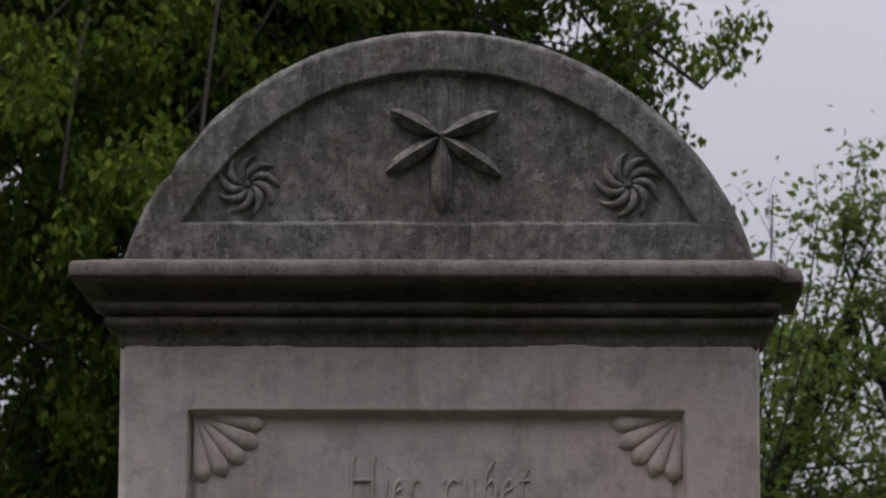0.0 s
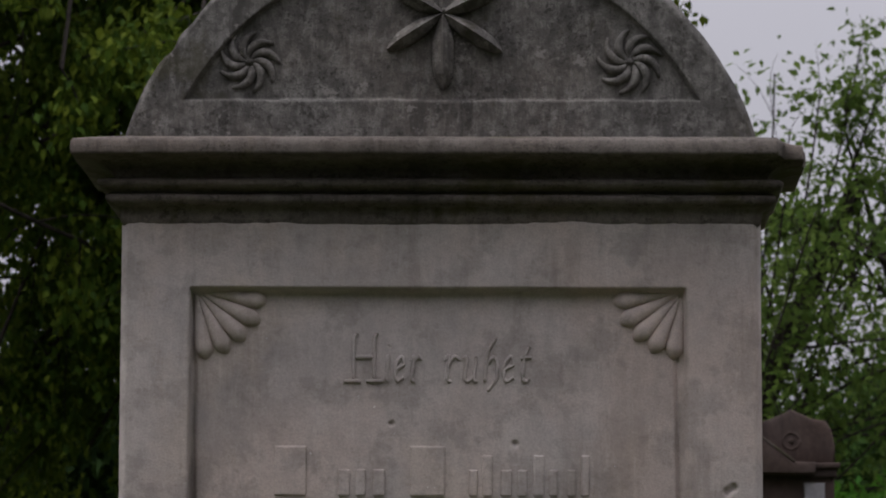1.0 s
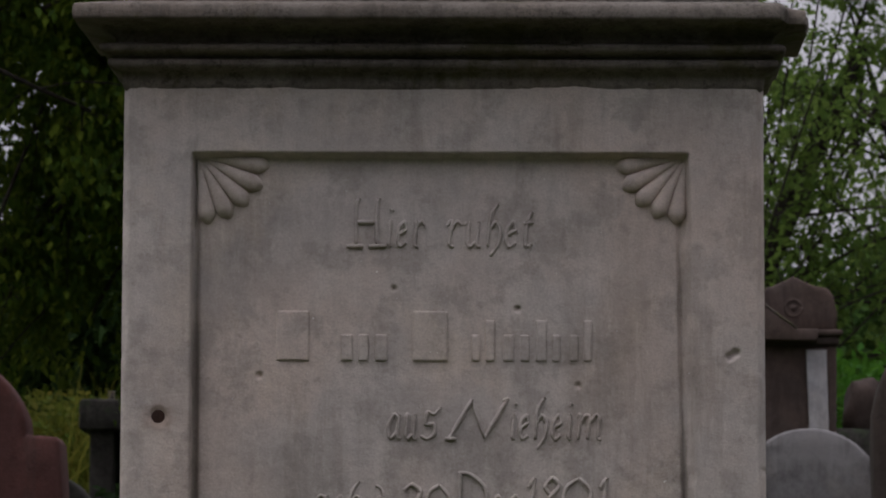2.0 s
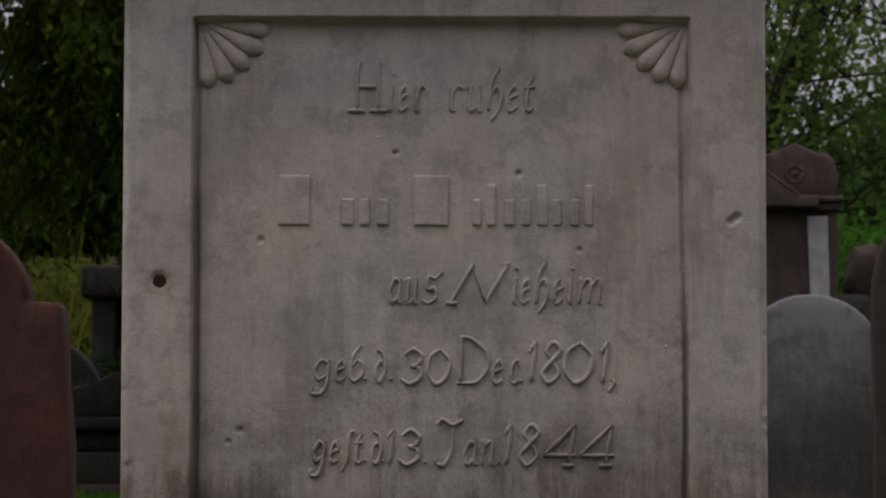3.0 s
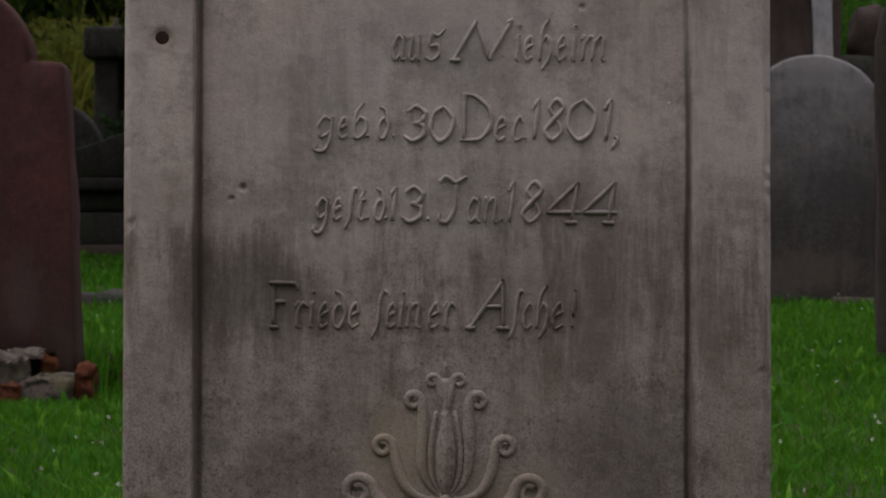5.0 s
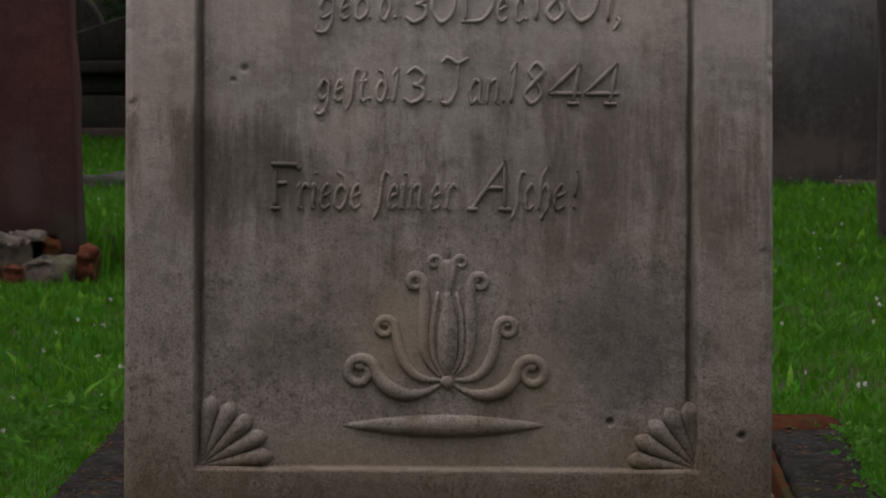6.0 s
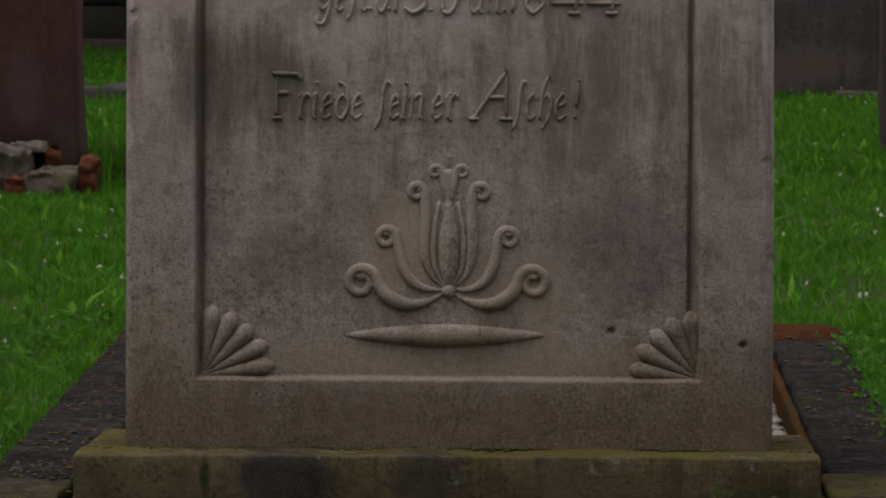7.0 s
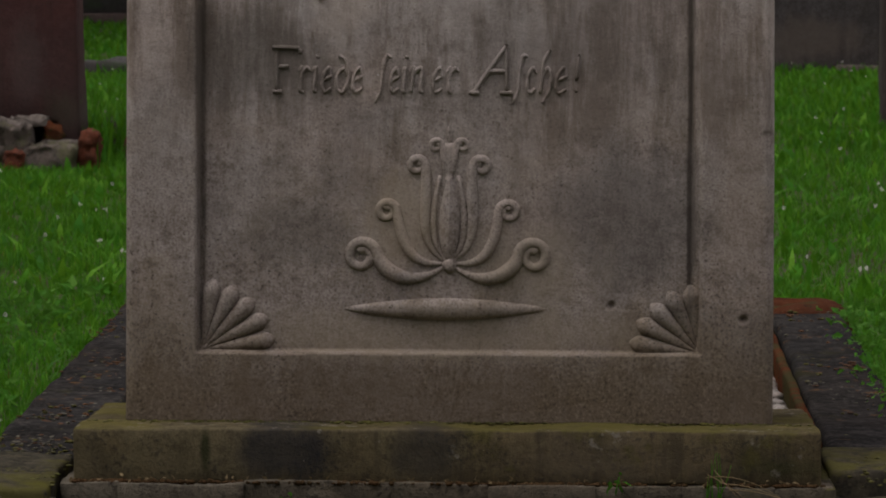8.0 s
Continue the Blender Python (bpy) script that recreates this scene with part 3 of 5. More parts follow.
def build_cornice():
    prof = [(-0.004, 1.168), (0.0, 1.172), (0.0015, 1.178), (0.002, 1.186), (0.004, 1.1915), (0.0115, 1.1935), (0.0168, 1.197), (0.0182, 1.2012), (0.0168, 1.2055), (0.0105, 1.2085), (0.0055, 1.2098), (0.0145, 1.2115), (0.0248, 1.2145),
            (0.0283, 1.219), (0.0265, 1.2235), (0.0185, 1.2262), (0.009, 1.228), (0.0105, 1.233), (0.0165, 1.2385), (0.027, 1.2435), (0.041, 1.2475), (0.055, 1.2492), (0.0575, 1.2505), (0.0582, 1.253), (0.058, 1.26), (0.0575, 1.266), (0.055, 1.2695),
            (0.037, 1.2745), (0.0, 1.282), (-0.012, 1.285)]
    nfront, nside = 230, 50
    verts, faces = [], []
    for o, z in prof:
        x0, x1, y0, y1 = -0.4005 - o, 0.3935 + o, -1.25 * o, BACK + o
        ring = [(x0, y1 + (y0 - y1) * k / nside) for k in range(nside)] + [(x0 + (x1 - x0) * k / nfront, y0) for k in range(nfront)]
        ring += [(x1, y0 + (y1 - y0) * k / nside) for k in range(nside)] + [(x1 + (x0 - x1) * k / nside, y1) for k in range(nside)]
        for x, y in ring:
            n1 = noise.noise(Vector((x * 22, y * 22, z * 30)))
            n2 = noise.noise(Vector((x * 75 + 9, y * 75, z * 60)))
            s = 0.0012 * n1 + 0.0007 * n2
            # the broken corner of the cornice
            br = max(0.0, min(1.0, (x - 0.412) / 0.018)) * max(0.0, min(1.0, (0.03 - y) / 0.03)) * max(0.0, min(1.0, (z - 1.217) / 0.012))
            verts.append((x + (s if x > 0 else -s) * 0.6 - br * 0.006 * (1.2 + 1.5 * n2), y - s + br * (0.028 + 0.012 * n1), z + 0.0008 * n2 - br * 0.004 * (z > 1.25)))
    c = 2 * nside + nfront + nside
    for i in range(len(prof) - 1):
        for k in range(c):
            k2 = (k + 1) % c
            faces.append((i * c + k, i * c + k2, (i + 1) * c + k2, (i + 1) * c + k))
    return part_vf("cornice", verts, faces, sandstone_cornice, gravestone, "dark moulded cornice with a broken corner")


cornice = build_cornice()
FIELD = 0.0125


def petal(cx, cz, tx, tz, width, height, y, blunt=0.18):
    """A leaf with a sharp middle ridge, from the centre to the tip."""
    d = np.array([tx - cx, tz - cz])
    length = np.hypot(*d)
    d = d / length
    nrm = np.array([-d[1], d[0]])
    verts, faces = [], []
    n = 16
    for i in range(n + 1):
        t = i / n
        w = width / 2 * min(1.0, 0.28 + 1.9 * t) * (1 - max(0, (t - 0.62) / 0.38) ** 2 * (1 - blunt * (t < 1)))
        h = height * min(1.0, 0.55 + 1.2 * t) * (1 - 0.55 * max(0, (t - 0.8) / 0.2))
        q = np.array([cx, cz]) + d * length * t
        for s, up in ((-1, 0), (-0.94, 0.42), (-0.06, 0.98), (0, 1), (0.06, 0.98), (0.94, 0.42), (1, 0)):
            verts.append((q[0] + nrm[0] * w * s, y + 0.001 - h * up, q[1] + nrm[1] * w * s))
    for i in range(n):
        for k in range(6):
            a = i * 7 + k
            faces.append((a, a + 1, a + 8, a + 7))
    faces += [tuple(range(7)), tuple(range(n * 7, n * 7 + 7))]
    return verts, faces


star = part_vf("star_boss", *ridge([(-0.004, 1.441), (0.0, 1.441), (0.004, 1.441)], [0.004, 0.006, 0.004], FIELD, 2.6), sandstone_top, lunette)
for tx, tz, w, h in ((-0.0014, 1.518, 0.0165, 0.007), (0.0705, 1.4722, 0.0225, 0.023), (-0.0665, 1.474, 0.0225, 0.023), (0.0729, 1.3921, 0.0225, 0.023), (-0.0715, 1.395, 0.0225, 0.023), (-0.0006, 1.344, 0.028, 0.023)):
    part_vf("star_petal", *petal(-0.002, 1.4385, tx, tz - 0.002, w, h, FIELD), sandstone_top, star, smooth=False)


def whirl_rosette(cx, cz, r, blades, turn):
    ro = part_vf("rosette_boss", *ridge([(cx - 0.005, cz), (cx, cz), (cx + 0.005, cz)], [0.0025, 0.0055, 0.0025], FIELD, 1.5), sandstone_top, lunette)
    for k in range(blades):
        a0 = 2 * math.pi * k / blades + turn
        path = [(cx + (0.005 + (r - 0.005) * t) * math.cos(a0 - 0.95 * t ** 1.5), cz + (0.005 + (r - 0.005) * t) * math.sin(a0 - 0.95 * t ** 1.5)) for t in (i / 10 for i in range(11))]
        part_vf("rosette_blade", *ridge(path, [0.0016 + 0.0042 * math.sin(math.pi * min(1, 0.12 + 0.86 * t)) for t in (i / 10 for i in range(11))], FIELD, 1.5, 8), sandstone_top, ro)


whirl_rosette(-0.2438, 1.3778, 0.0385, 9, 0.2)
whirl_rosette(0.232, 1.3783, 0.041, 9, 0.45)


part_vf("iron_dowel", *ridge([(-0.3535 + 0.0108 * t, 0.764) for t in (-1, -0.92, -0.7, -0.35, 0, 0.35, 0.7, 0.92, 1)], [0.001] + [0.0108 * math.sqrt(1 - t * t) for t in (-0.92, -0.7, -0.35, 0, 0.35, 0.7, 0.92)] + [0.001], 0.002, 0.14), iron_rust, body, "rusty iron dowel in a drilled hole")


def corner_fan(cx, cz, sx, sz, reach):
    fan = part_vf("corner_fan_hinge", *ridge([(cx + sx * 0.002, cz + sz * 0.002), (cx + sx * 0.007, cz + sz * 0.007)], [0.002, 0.003], RECESS, 1.4), sandstone, body)
    for k in range(5):
        a = radians((9, 27, 45, 63, 81)[k])
        lng = reach * (1.0, 1.0, 0.98, 0.98, 0.97)[k]
        dx, dz = sx * math.cos(a), sz * math.sin(a)
        n = 18
        path = [(cx + dx * lng * (0.03 + 0.97 * t), cz + dz * lng * (0.03 + 0.97 * t)) for t in (i / n for i in range(n + 1))]
        rad = [(0.0012 + 0.0127 * t) * (1 - max(0, (t - 0.8) / 0.2) ** 2 * 0.85) for t in (i / n for i in range(n + 1))]
        part_vf("fan_rib", *ridge(path, rad, RECESS, 0.95), sandstone, fan)


corner_fan(-0.3085, 1.0905, 1, -1, 0.0905)
corner_fan(0.2985, 1.0905, -1, -1, 0.0885)
corner_fan(-0.3065, 0.0875, 1, 1, 0.0915)
corner_fan(0.3105, 0.0855, -1, 1, 0.0895)


# letter strokes: across the letter's width, and up from the foot line in heights of a small letter (capitals and digits: of themselves)
LETTERS = {}
LETTERS["i"] = [[(0.1, 0.82), (0.5, 1.0), (0.5, 0.12), (0.95, 0.0)], [(0.45, 1.42), (0.6, 1.5)]]
LETTERS["e"] = [[(0.85, 0.66), (0.6, 1.0), (0.2, 0.72), (0.16, 0.25), (0.45, 0.0), (0.95, 0.16)], [(0.18, 0.46), (0.85, 0.66)]]
LETTERS["r"] = [[(0.05, 0.84), (0.3, 1.0), (0.3, 0.1), (0.62, 0.0)], [(0.3, 0.7), (0.66, 1.0), (1.0, 0.86)]]
LETTERS["u"] = [[(0.0, 0.86), (0.2, 1.0), (0.2, 0.18), (0.45, 0.0), (0.8, 0.26)], [(0.8, 1.0), (0.8, 0.1), (1.05, 0.0)]]
LETTERS["h"] = [[(0.62, 1.72), (0.22, 1.2), (0.22, 0.0)], [(0.22, 0.66), (0.6, 1.0), (0.92, 0.6), (0.84, 0.05), (0.45, -0.38)]]
LETTERS["t"] = [[(0.7, 1.4), (0.36, 1.0), (0.34, 0.18), (0.6, 0.0), (0.95, 0.12)], [(0.02, 0.92), (0.95, 0.98)]]
LETTERS["a"] = [[(0.78, 0.84), (0.42, 1.0), (0.1, 0.5), (0.34, 0.0), (0.78, 0.32)], [(0.8, 1.0), (0.8, 0.12), (1.05, 0.0)]]
LETTERS["s"] = [[(1.05, 1.3), (0.7, 1.02), (0.34, 1.1), (0.3, 0.6), (0.72, 0.6), (0.82, 0.2), (0.45, 0.0), (0.08, 0.12)]]
LETTERS["f"] = [[(1.1, 1.42), (0.72, 1.5), (0.48, 1.1), (0.46, 0.1), (0.1, -0.42)]]
LETTERS["n"] = [[(0.0, 0.86), (0.18, 1.0), (0.18, 0.0)], [(0.18, 0.66), (0.55, 1.0), (0.82, 0.84), (0.82, 0.1), (1.05, 0.0)]]
LETTERS["m"] = [[(0.0, 0.86), (0.12, 1.0), (0.12, 0.0)], [(0.12, 0.66), (0.34, 1.0), (0.5, 0.84), (0.5, 0.0)], [(0.5, 0.66), (0.74, 1.0), (0.9, 0.84), (0.9, 0.1), (1.05, 0.0)]]
LETTERS["g"] = [[(0.82, 0.86), (0.45, 1.0), (0.12, 0.55), (0.36, 0.06), (0.82, 0.32)], [(0.86, 1.0), (0.84, -0.1), (0.55, -0.6), (0.06, -0.56), (0.1, -0.26)]]
LETTERS["b"] = [[(0.6, 1.7), (0.18, 1.2), (0.16, 0.2), (0.45, 0.0), (0.86, 0.32), (0.8, 0.82), (0.45, 1.0), (0.18, 0.7)]]
LETTERS["d"] = [[(0.1, 1.5), (0.6, 1.3), (0.92, 0.6), (0.6, 0.0), (0.2, 0.16), (0.14, 0.66), (0.5, 0.95), (0.86, 0.7)]]
LETTERS["c"] = [[(0.88, 0.8), (0.55, 1.0), (0.18, 0.66), (0.2, 0.16), (0.55, 0.0), (0.95, 0.16)]]
LETTERS["."] = [[(0.2, 0.08), (0.7, 0.16)]]
LETTERS[","] = [[(0.5, 0.16), (0.9, 0.0), (0.2, -0.36)]]
LETTERS["!"] = [[(0.5, 1.55), (0.5, 0.5)], [(0.4, 0.08), (0.6, 0.14)]]
LETTERS["H"] = [[(0.36, 1.0), (0.27, 0.82), (0.27, 0.03)], [(0.86, 1.0), (0.8, 0.82), (0.8, 0.03)], [(0.27, 0.5), (0.8, 0.5)], [(0.02, 0.0), (0.46, 0.0)], [(0.6, 0.0), (1.04, 0.0)]]
LETTERS["N"] = [[(0.02, 0.0), (0.4, 0.98)], [(0.4, 0.98), (0.62, 0.04)], [(0.62, 0.04), (1.0, 1.0)], [(-0.05, 0.0), (0.14, 0.0)], [(0.92, 0.94), (1.02, 1.02)]]
LETTERS["D"] = [[(0.1, 0.98), (0.16, 0.9), (0.14, 0.02)], [(0.1, 1.0), (0.5, 0.96), (0.95, 0.66), (0.95, 0.3), (0.62, 0.03), (0.02, 0.0)]]
LETTERS["J"] = [[(0.0, 0.9), (0.22, 1.0), (0.6, 0.88), (1.0, 1.0)], [(0.62, 0.88), (0.66, 0.3), (0.42, 0.0), (0.12, 0.04), (0.1, 0.2)]]
LETTERS["F"] = [[(0.16, 0.96), (0.16, 0.03)], [(0.0, 1.0), (0.96, 0.98)], [(0.96, 0.98), (1.0, 0.86)], [(0.16, 0.56), (0.58, 0.57)], [(0.02, 0.0), (0.34, 0.0)]]
LETTERS["A"] = [[(0.06, 0.0), (0.88, 1.0)], [(0.88, 1.04), (0.9, 0.03)], [(0.36, 0.46), (0.9, 0.46)], [(-0.06, 0.0), (0.2, 0.0)], [(0.72, 0.0), (1.06, 0.0)]]
LETTERS["0"] = [[(0.5, 1.0), (0.12, 0.78), (0.06, 0.34), (0.45, 0.0), (0.86, 0.2), (0.94, 0.66), (0.5, 1.0)]]
LETTERS["1"] = [[(0.1, 0.78), (0.6, 1.0)], [(0.6, 1.0), (0.5, 0.02)]]
LETTERS["3"] = [[(0.1, 0.84), (0.45, 1.0), (0.86, 0.8), (0.7, 0.56), (0.4, 0.52)], [(0.4, 0.52), (0.82, 0.44), (0.86, 0.16), (0.42, 0.0), (0.04, 0.14)]]
LETTERS["8"] = [[(0.55, 0.54), (0.18, 0.78), (0.5, 1.0), (0.86, 0.8), (0.5, 0.54), (0.08, 0.24), (0.45, 0.0), (0.88, 0.22), (0.55, 0.54)]]
LETTERS["4"] = [[(0.86, 1.0), (0.02, 0.26)], [(0.0, 0.25), (1.02, 0.25)], [(0.86, 1.0), (0.78, 0.02)], [(0.6, 0.0), (0.96, 0.0)]]


def flowing(points, n=7):
    """A smooth line through the points of a stroke."""
    p = np.array(points, float)
    if len(p) == 2:
        return np.linspace(p[0], p[1], 8)
    q = np.concatenate([[2 * p[0] - p[1]], p, [2 * p[-1] - p[-2]]])
    out = []
    for i in range(1, len(q) - 2):
        t = np.linspace(0, 1, n, endpoint=False)[:, None]
        a, b, c, d = q[i - 1], q[i], q[i + 1], q[i + 2]
        out.append(b + 0.42 * (c - a) * t + (3 * (c - b) - 0.84 * (c - a) - 0.42 * (d - b)) * t ** 2 + (2 * (b - c) + 0.42 * (c - a) + 0.42 * (d - b)) * t ** 3)
    return np.concatenate(out + [p[-1:]])


def word(text, spans, foot, cap, low_letter):
    """Raised carved lettering: each letter's strokes as ridges between its left and right, on one foot line."""
    for k, (ch, x0, x1) in enumerate(spans):
        large = ch.isupper() or ch.isdigit()
        tall = cap if large else low_letter
        thick = 0.0027 if large else 0.0023
        lean = 0.0 if ch in "HNADF" else 0.1
        strokes = []
        for line in LETTERS[ch]:
            p = flowing(line)
            x = x0 + p[:, 0] * (x1 - x0) + lean * (p[:, 1] - 0.5) * tall
            z = foot + p[:, 1] * tall
            # the chisel's pressure: thinner where the stroke ends, a little uneven
            u = np.linspace(0, 1, len(p))
            r = thick * (0.72 + 0.42 * np.sin(np.pi * np.clip(u, 0.06, 0.94)) ** 0.6 + 0.1 * np.sin(31 * u + 5 * k))
            strokes.append(ridge(list(zip(x, z)), r, RECESS, 1.75, 7))
        part_vf("letter", *join(strokes), sandstone, body, "raised letter of the words: " + text)


def join(chunks):
    V, F, k = [], [], 0
    for v, f in chunks:
        V.append(np.asarray(v))
        F.extend(tuple(i + k for i in q) for q in f)
        k += len(v)
    return np.concatenate(V), F


word('Hier', [('H', -0.124, -0.0757), ('i', -0.0722, -0.0659), ('e', -0.0603, -0.047), ('r', -0.0414, -0.0274)], 0.9775, 0.06, 0.031)
word('ruhet', [('r', 0.0007, 0.0196), ('u', 0.0238, 0.0441), ('h', 0.0497, 0.0693), ('e', 0.0735, 0.0896), ('t', 0.0952, 0.1092)], 0.9775, 0.052, 0.031)
word('aus', [('a', -0.0711, -0.0536), ('u', -0.0502, -0.0341), ('s', -0.03, -0.0077)], 0.7385, 0.048, 0.03)
word('Nieheim', [('N', 0.0045, 0.078), ('i', 0.081, 0.089), ('e', 0.0926, 0.1052), ('h', 0.1094, 0.1275), ('e', 0.1324, 0.1456), ('i', 0.1512, 0.1574), ('m', 0.163, 0.1937)], 0.7385, 0.0495, 0.03)
word('geb.d.', [('g', -0.1644, -0.1414), ('e', -0.1365, -0.1233), ('b', -0.1191, -0.0996), ('.', -0.1003, -0.0961), ('d', -0.0878, -0.0731), ('.', -0.069, -0.0641)], 0.6415, 0.036, 0.026)
word('30', [('3', -0.0543, -0.0258), ('0', -0.023, 0.007)], 0.6385, 0.043, 0.03)
word('Dec.', [('D', 0.0132, 0.0536), ('e', 0.0571, 0.0724), ('c', 0.0794, 0.0926), ('.', 0.0933, 0.0982)], 0.6395, 0.057, 0.029)
word('1801,', [('1', 0.1024, 0.1142), ('8', 0.1191, 0.1442), ('0', 0.1463, 0.1832), ('1', 0.1909, 0.2034), (',', 0.2027, 0.2111)], 0.6405, 0.05, 0.03)
word('gest.d.', [('g', -0.1644, -0.1477), ('e', -0.1428, -0.131), ('f', -0.1261, -0.1149), ('t', -0.1129, -0.1017), ('.', -0.1003, -0.0961), ('d', -0.092, -0.0773), ('.', -0.0773, -0.0731)], 0.5405, 0.036, 0.026)
word('13.', [('1', -0.0718, -0.062), ('3', -0.0571, -0.0286), ('.', -0.0258, -0.0209)], 0.5385, 0.043, 0.03)
word('Jan.', [('J', -0.0118, 0.0202), ('a', 0.023, 0.0411), ('n', 0.0439, 0.0613), ('.', 0.0648, 0.0697)], 0.5385, 0.056, 0.029)
word('1844', [('1', 0.0731, 0.0836), ('8', 0.0919, 0.1177), ('4', 0.1233, 0.1637), ('4', 0.1679, 0.2097)], 0.5385, 0.05, 0.03)
word('Friede', [('F', -0.221, -0.1855), ('r', -0.1896, -0.175), ('i', -0.1722, -0.1645), ('e', -0.1604, -0.1464), ('d', -0.1436, -0.1248), ('e', -0.1227, -0.1081)], 0.4075, 0.055, 0.03)
word('seiner', [('f', -0.0921, -0.0781), ('e', -0.076, -0.0628), ('i', -0.0607, -0.0544), ('n', -0.0509, -0.0335), ('e', -0.0237, -0.0091), ('r', -0.0056, 0.0083)], 0.4075, 0.04, 0.03)
word('Asche!', [('A', 0.025, 0.074), ('f', 0.078, 0.0906), ('c', 0.0927, 0.1059), ('h', 0.1087, 0.1247), ('e', 0.1282, 0.1442), ('!', 0.1519, 0.1582)], 0.4075, 0.058, 0.031)


def name_bar(x0, x1, z0, z1):
    bm = block(x0, x1, RECESS - 0.003, RECESS + 0.003, z0, z1, 0.0025)
    part("inscription_bar", bm, sandstone, body, "plain raised bar in place of lettering")


name_bar(-0.2087, -0.1681, 0.8345, 0.897)
name_bar(-0.1296, -0.1142, 0.8345, 0.868)
name_bar(-0.1072, -0.0946, 0.8345, 0.868)
name_bar(-0.0862, -0.0708, 0.8345, 0.868)
name_bar(-0.04, 0.0035, 0.8345, 0.897)
name_bar(0.0329, 0.0441, 0.8345, 0.868)
name_bar(0.0497, 0.0623, 0.8345, 0.886)
name_bar(0.0721, 0.0861, 0.8345, 0.868)
name_bar(0.0931, 0.1057, 0.8345, 0.868)
name_bar(0.1127, 0.1267, 0.8345, 0.886)
name_bar(0.1323, 0.1435, 0.8345, 0.868)
name_bar(0.1547, 0.1659, 0.8345, 0.868)
name_bar(0.1715, 0.1827, 0.8345, 0.886)

# ---- the carved lily on the panel ----
lily = part_vf("lily_boss", *ridge([(-0.0095, 0.1935), (-0.004, 0.1935), (-0.0015, 0.1935), (0.003, 0.1935), (0.0075, 0.1935)], [0.004, 0.0085, 0.0098, 0.0085, 0.004], RECESS, 1.0), sandstone, body)
MIDDLE = -0.0015


def scroll(side, c, r, p0, p1, p2, thick, turns=1.35):
    cx, cz = c
    stem = bezier(p0, p1, p2, (cx - r, cz), 16)
    coil = [(cx + r * (1 - 0.62 * t) * math.cos(math.pi - 2 * math.pi * turns * t), cz + r * (1 - 0.62 * t) * math.sin(math.pi - 2 * math.pi * turns * t)) for t in (i / 34 for i in range(1, 35))]
    path = [(MIDDLE + side * (x - MIDDLE), z) for x, z in stem + coil]
    n = len(path)
    rad = []
    for i in range(n):
        if i <= 16:
            rad.append(0.0018 + (thick - 0.0018) * math.sin(math.pi * min(1, i / 16 * 0.72)))
        else:
            u = (i - 16) / (n - 17)
            base = 0.0018 + (thick - 0.0018) * math.sin(math.pi * 0.72)
            rad.append(base * (1 - 0.45 * u) if u < 0.86 else base * 0.75)
    part_vf("lily_scroll", *ridge(path, rad, RECESS, 1.05), sandstone, lily)


for side in (1, -1):
    scroll(side, (0.1035 + 0.003 * (side < 0), 0.2045), 0.0195, (0.004, 0.1915), (0.046, 0.164), (0.076, 0.182), 0.0095)
    scroll(side, (0.0725 + 0.003 * (side < 0), 0.26), 0.0125, (0.004, 0.196), (0.043, 0.192), (0.056, 0.212), 0.0072)
    scroll(side, (0.0385, 0.3165), 0.0105, (0.003, 0.199), (0.042, 0.222), (0.022, 0.262), 0.0072, 1.2)
    scroll(side, (0.0150, 0.3415), 0.0078, (0.001, 0.300), (0.0035, 0.312), (0.0035, 0.326), 0.0048, 1.2)
part_vf("lily_bud", *petal(MIDDLE + 0.001, 0.302, MIDDLE, 0.197, 0.025, 0.0105, RECESS, 0.3), sandstone, lily, smooth=False)
for side in (1, -1):
    vein = bezier((MIDDLE + side * 0.004, 0.2), (MIDDLE + side * 0.026, 0.225), (MIDDLE + side * 0.021, 0.26), (MIDDLE + side * 0.011, 0.305), 16)
    part_vf("lily_leaf", *ridge(vein, [0.0015 + 0.0028 * math.sin(math.pi * (0.1 + 0.8 * i / 16)) for i in range(17)], RECESS, 1.3), sandstone, lily)

part_vf("lily_stalk", *ridge([(MIDDLE, 0.3 + 0.045 * i / 6) for i in range(7)], [0.0052, 0.0055, 0.0058, 0.006, 0.0065, 0.007, 0.006], RECESS, 0.7), sandstone, lily)
part_vf("lily_tip", *petal(MIDDLE, 0.343, MIDDLE - 0.0005, 0.367, 0.0075, 0.005, RECESS, 0.05), sandstone, lily)
part_vf("spindle_bar", *ridge([(-0.1317 + 0.2531 * i / 30, 0.1392 + 0.0008 * i / 30) for i in range(31)], [0.0015 + 0.0122 * math.sin(math.pi * i / 30) ** 0.85 for i in range(31)], RECESS, 0.9), sandstone, body, "long spindle-shaped raised bar")

# ---- plinth, slab and grave border ----
plinth = thing("plinth", (0, 0.08, -0.064), "low mossy sandstone plinth on a cracked footing slab", "plinth")
part("plinth_block", block(-0.4535, 0.4535, -0.112, 0.282, -0.066, 0.0, 0.0032, 60, 0.003, 2.0), plinth_stone, plinth, "mossy stained block", True)
edges = [-0.466, -0.397, -0.245, 0.05, 0.18, 0.468]
for i in range(5):
    part("footing_slab", block(edges[i] - 0.0005, edges[i + 1] + 0.0005, -0.125 - (0.004, 0.012, 0.0, 0.008, 0.003)[i], 0.25, -0.094, -0.063 - (0.0, 0.003, 0.001, 0.004, 0.002)[i], 0.002, 70, 0.005, 3.0 + i), footing_stone, plinth, "broken edge of a thin slab", True)


def sloped(bm, rise=0.05):
    for v in bm.verts:
        v.co.z += rise * v.co.y
    return bm


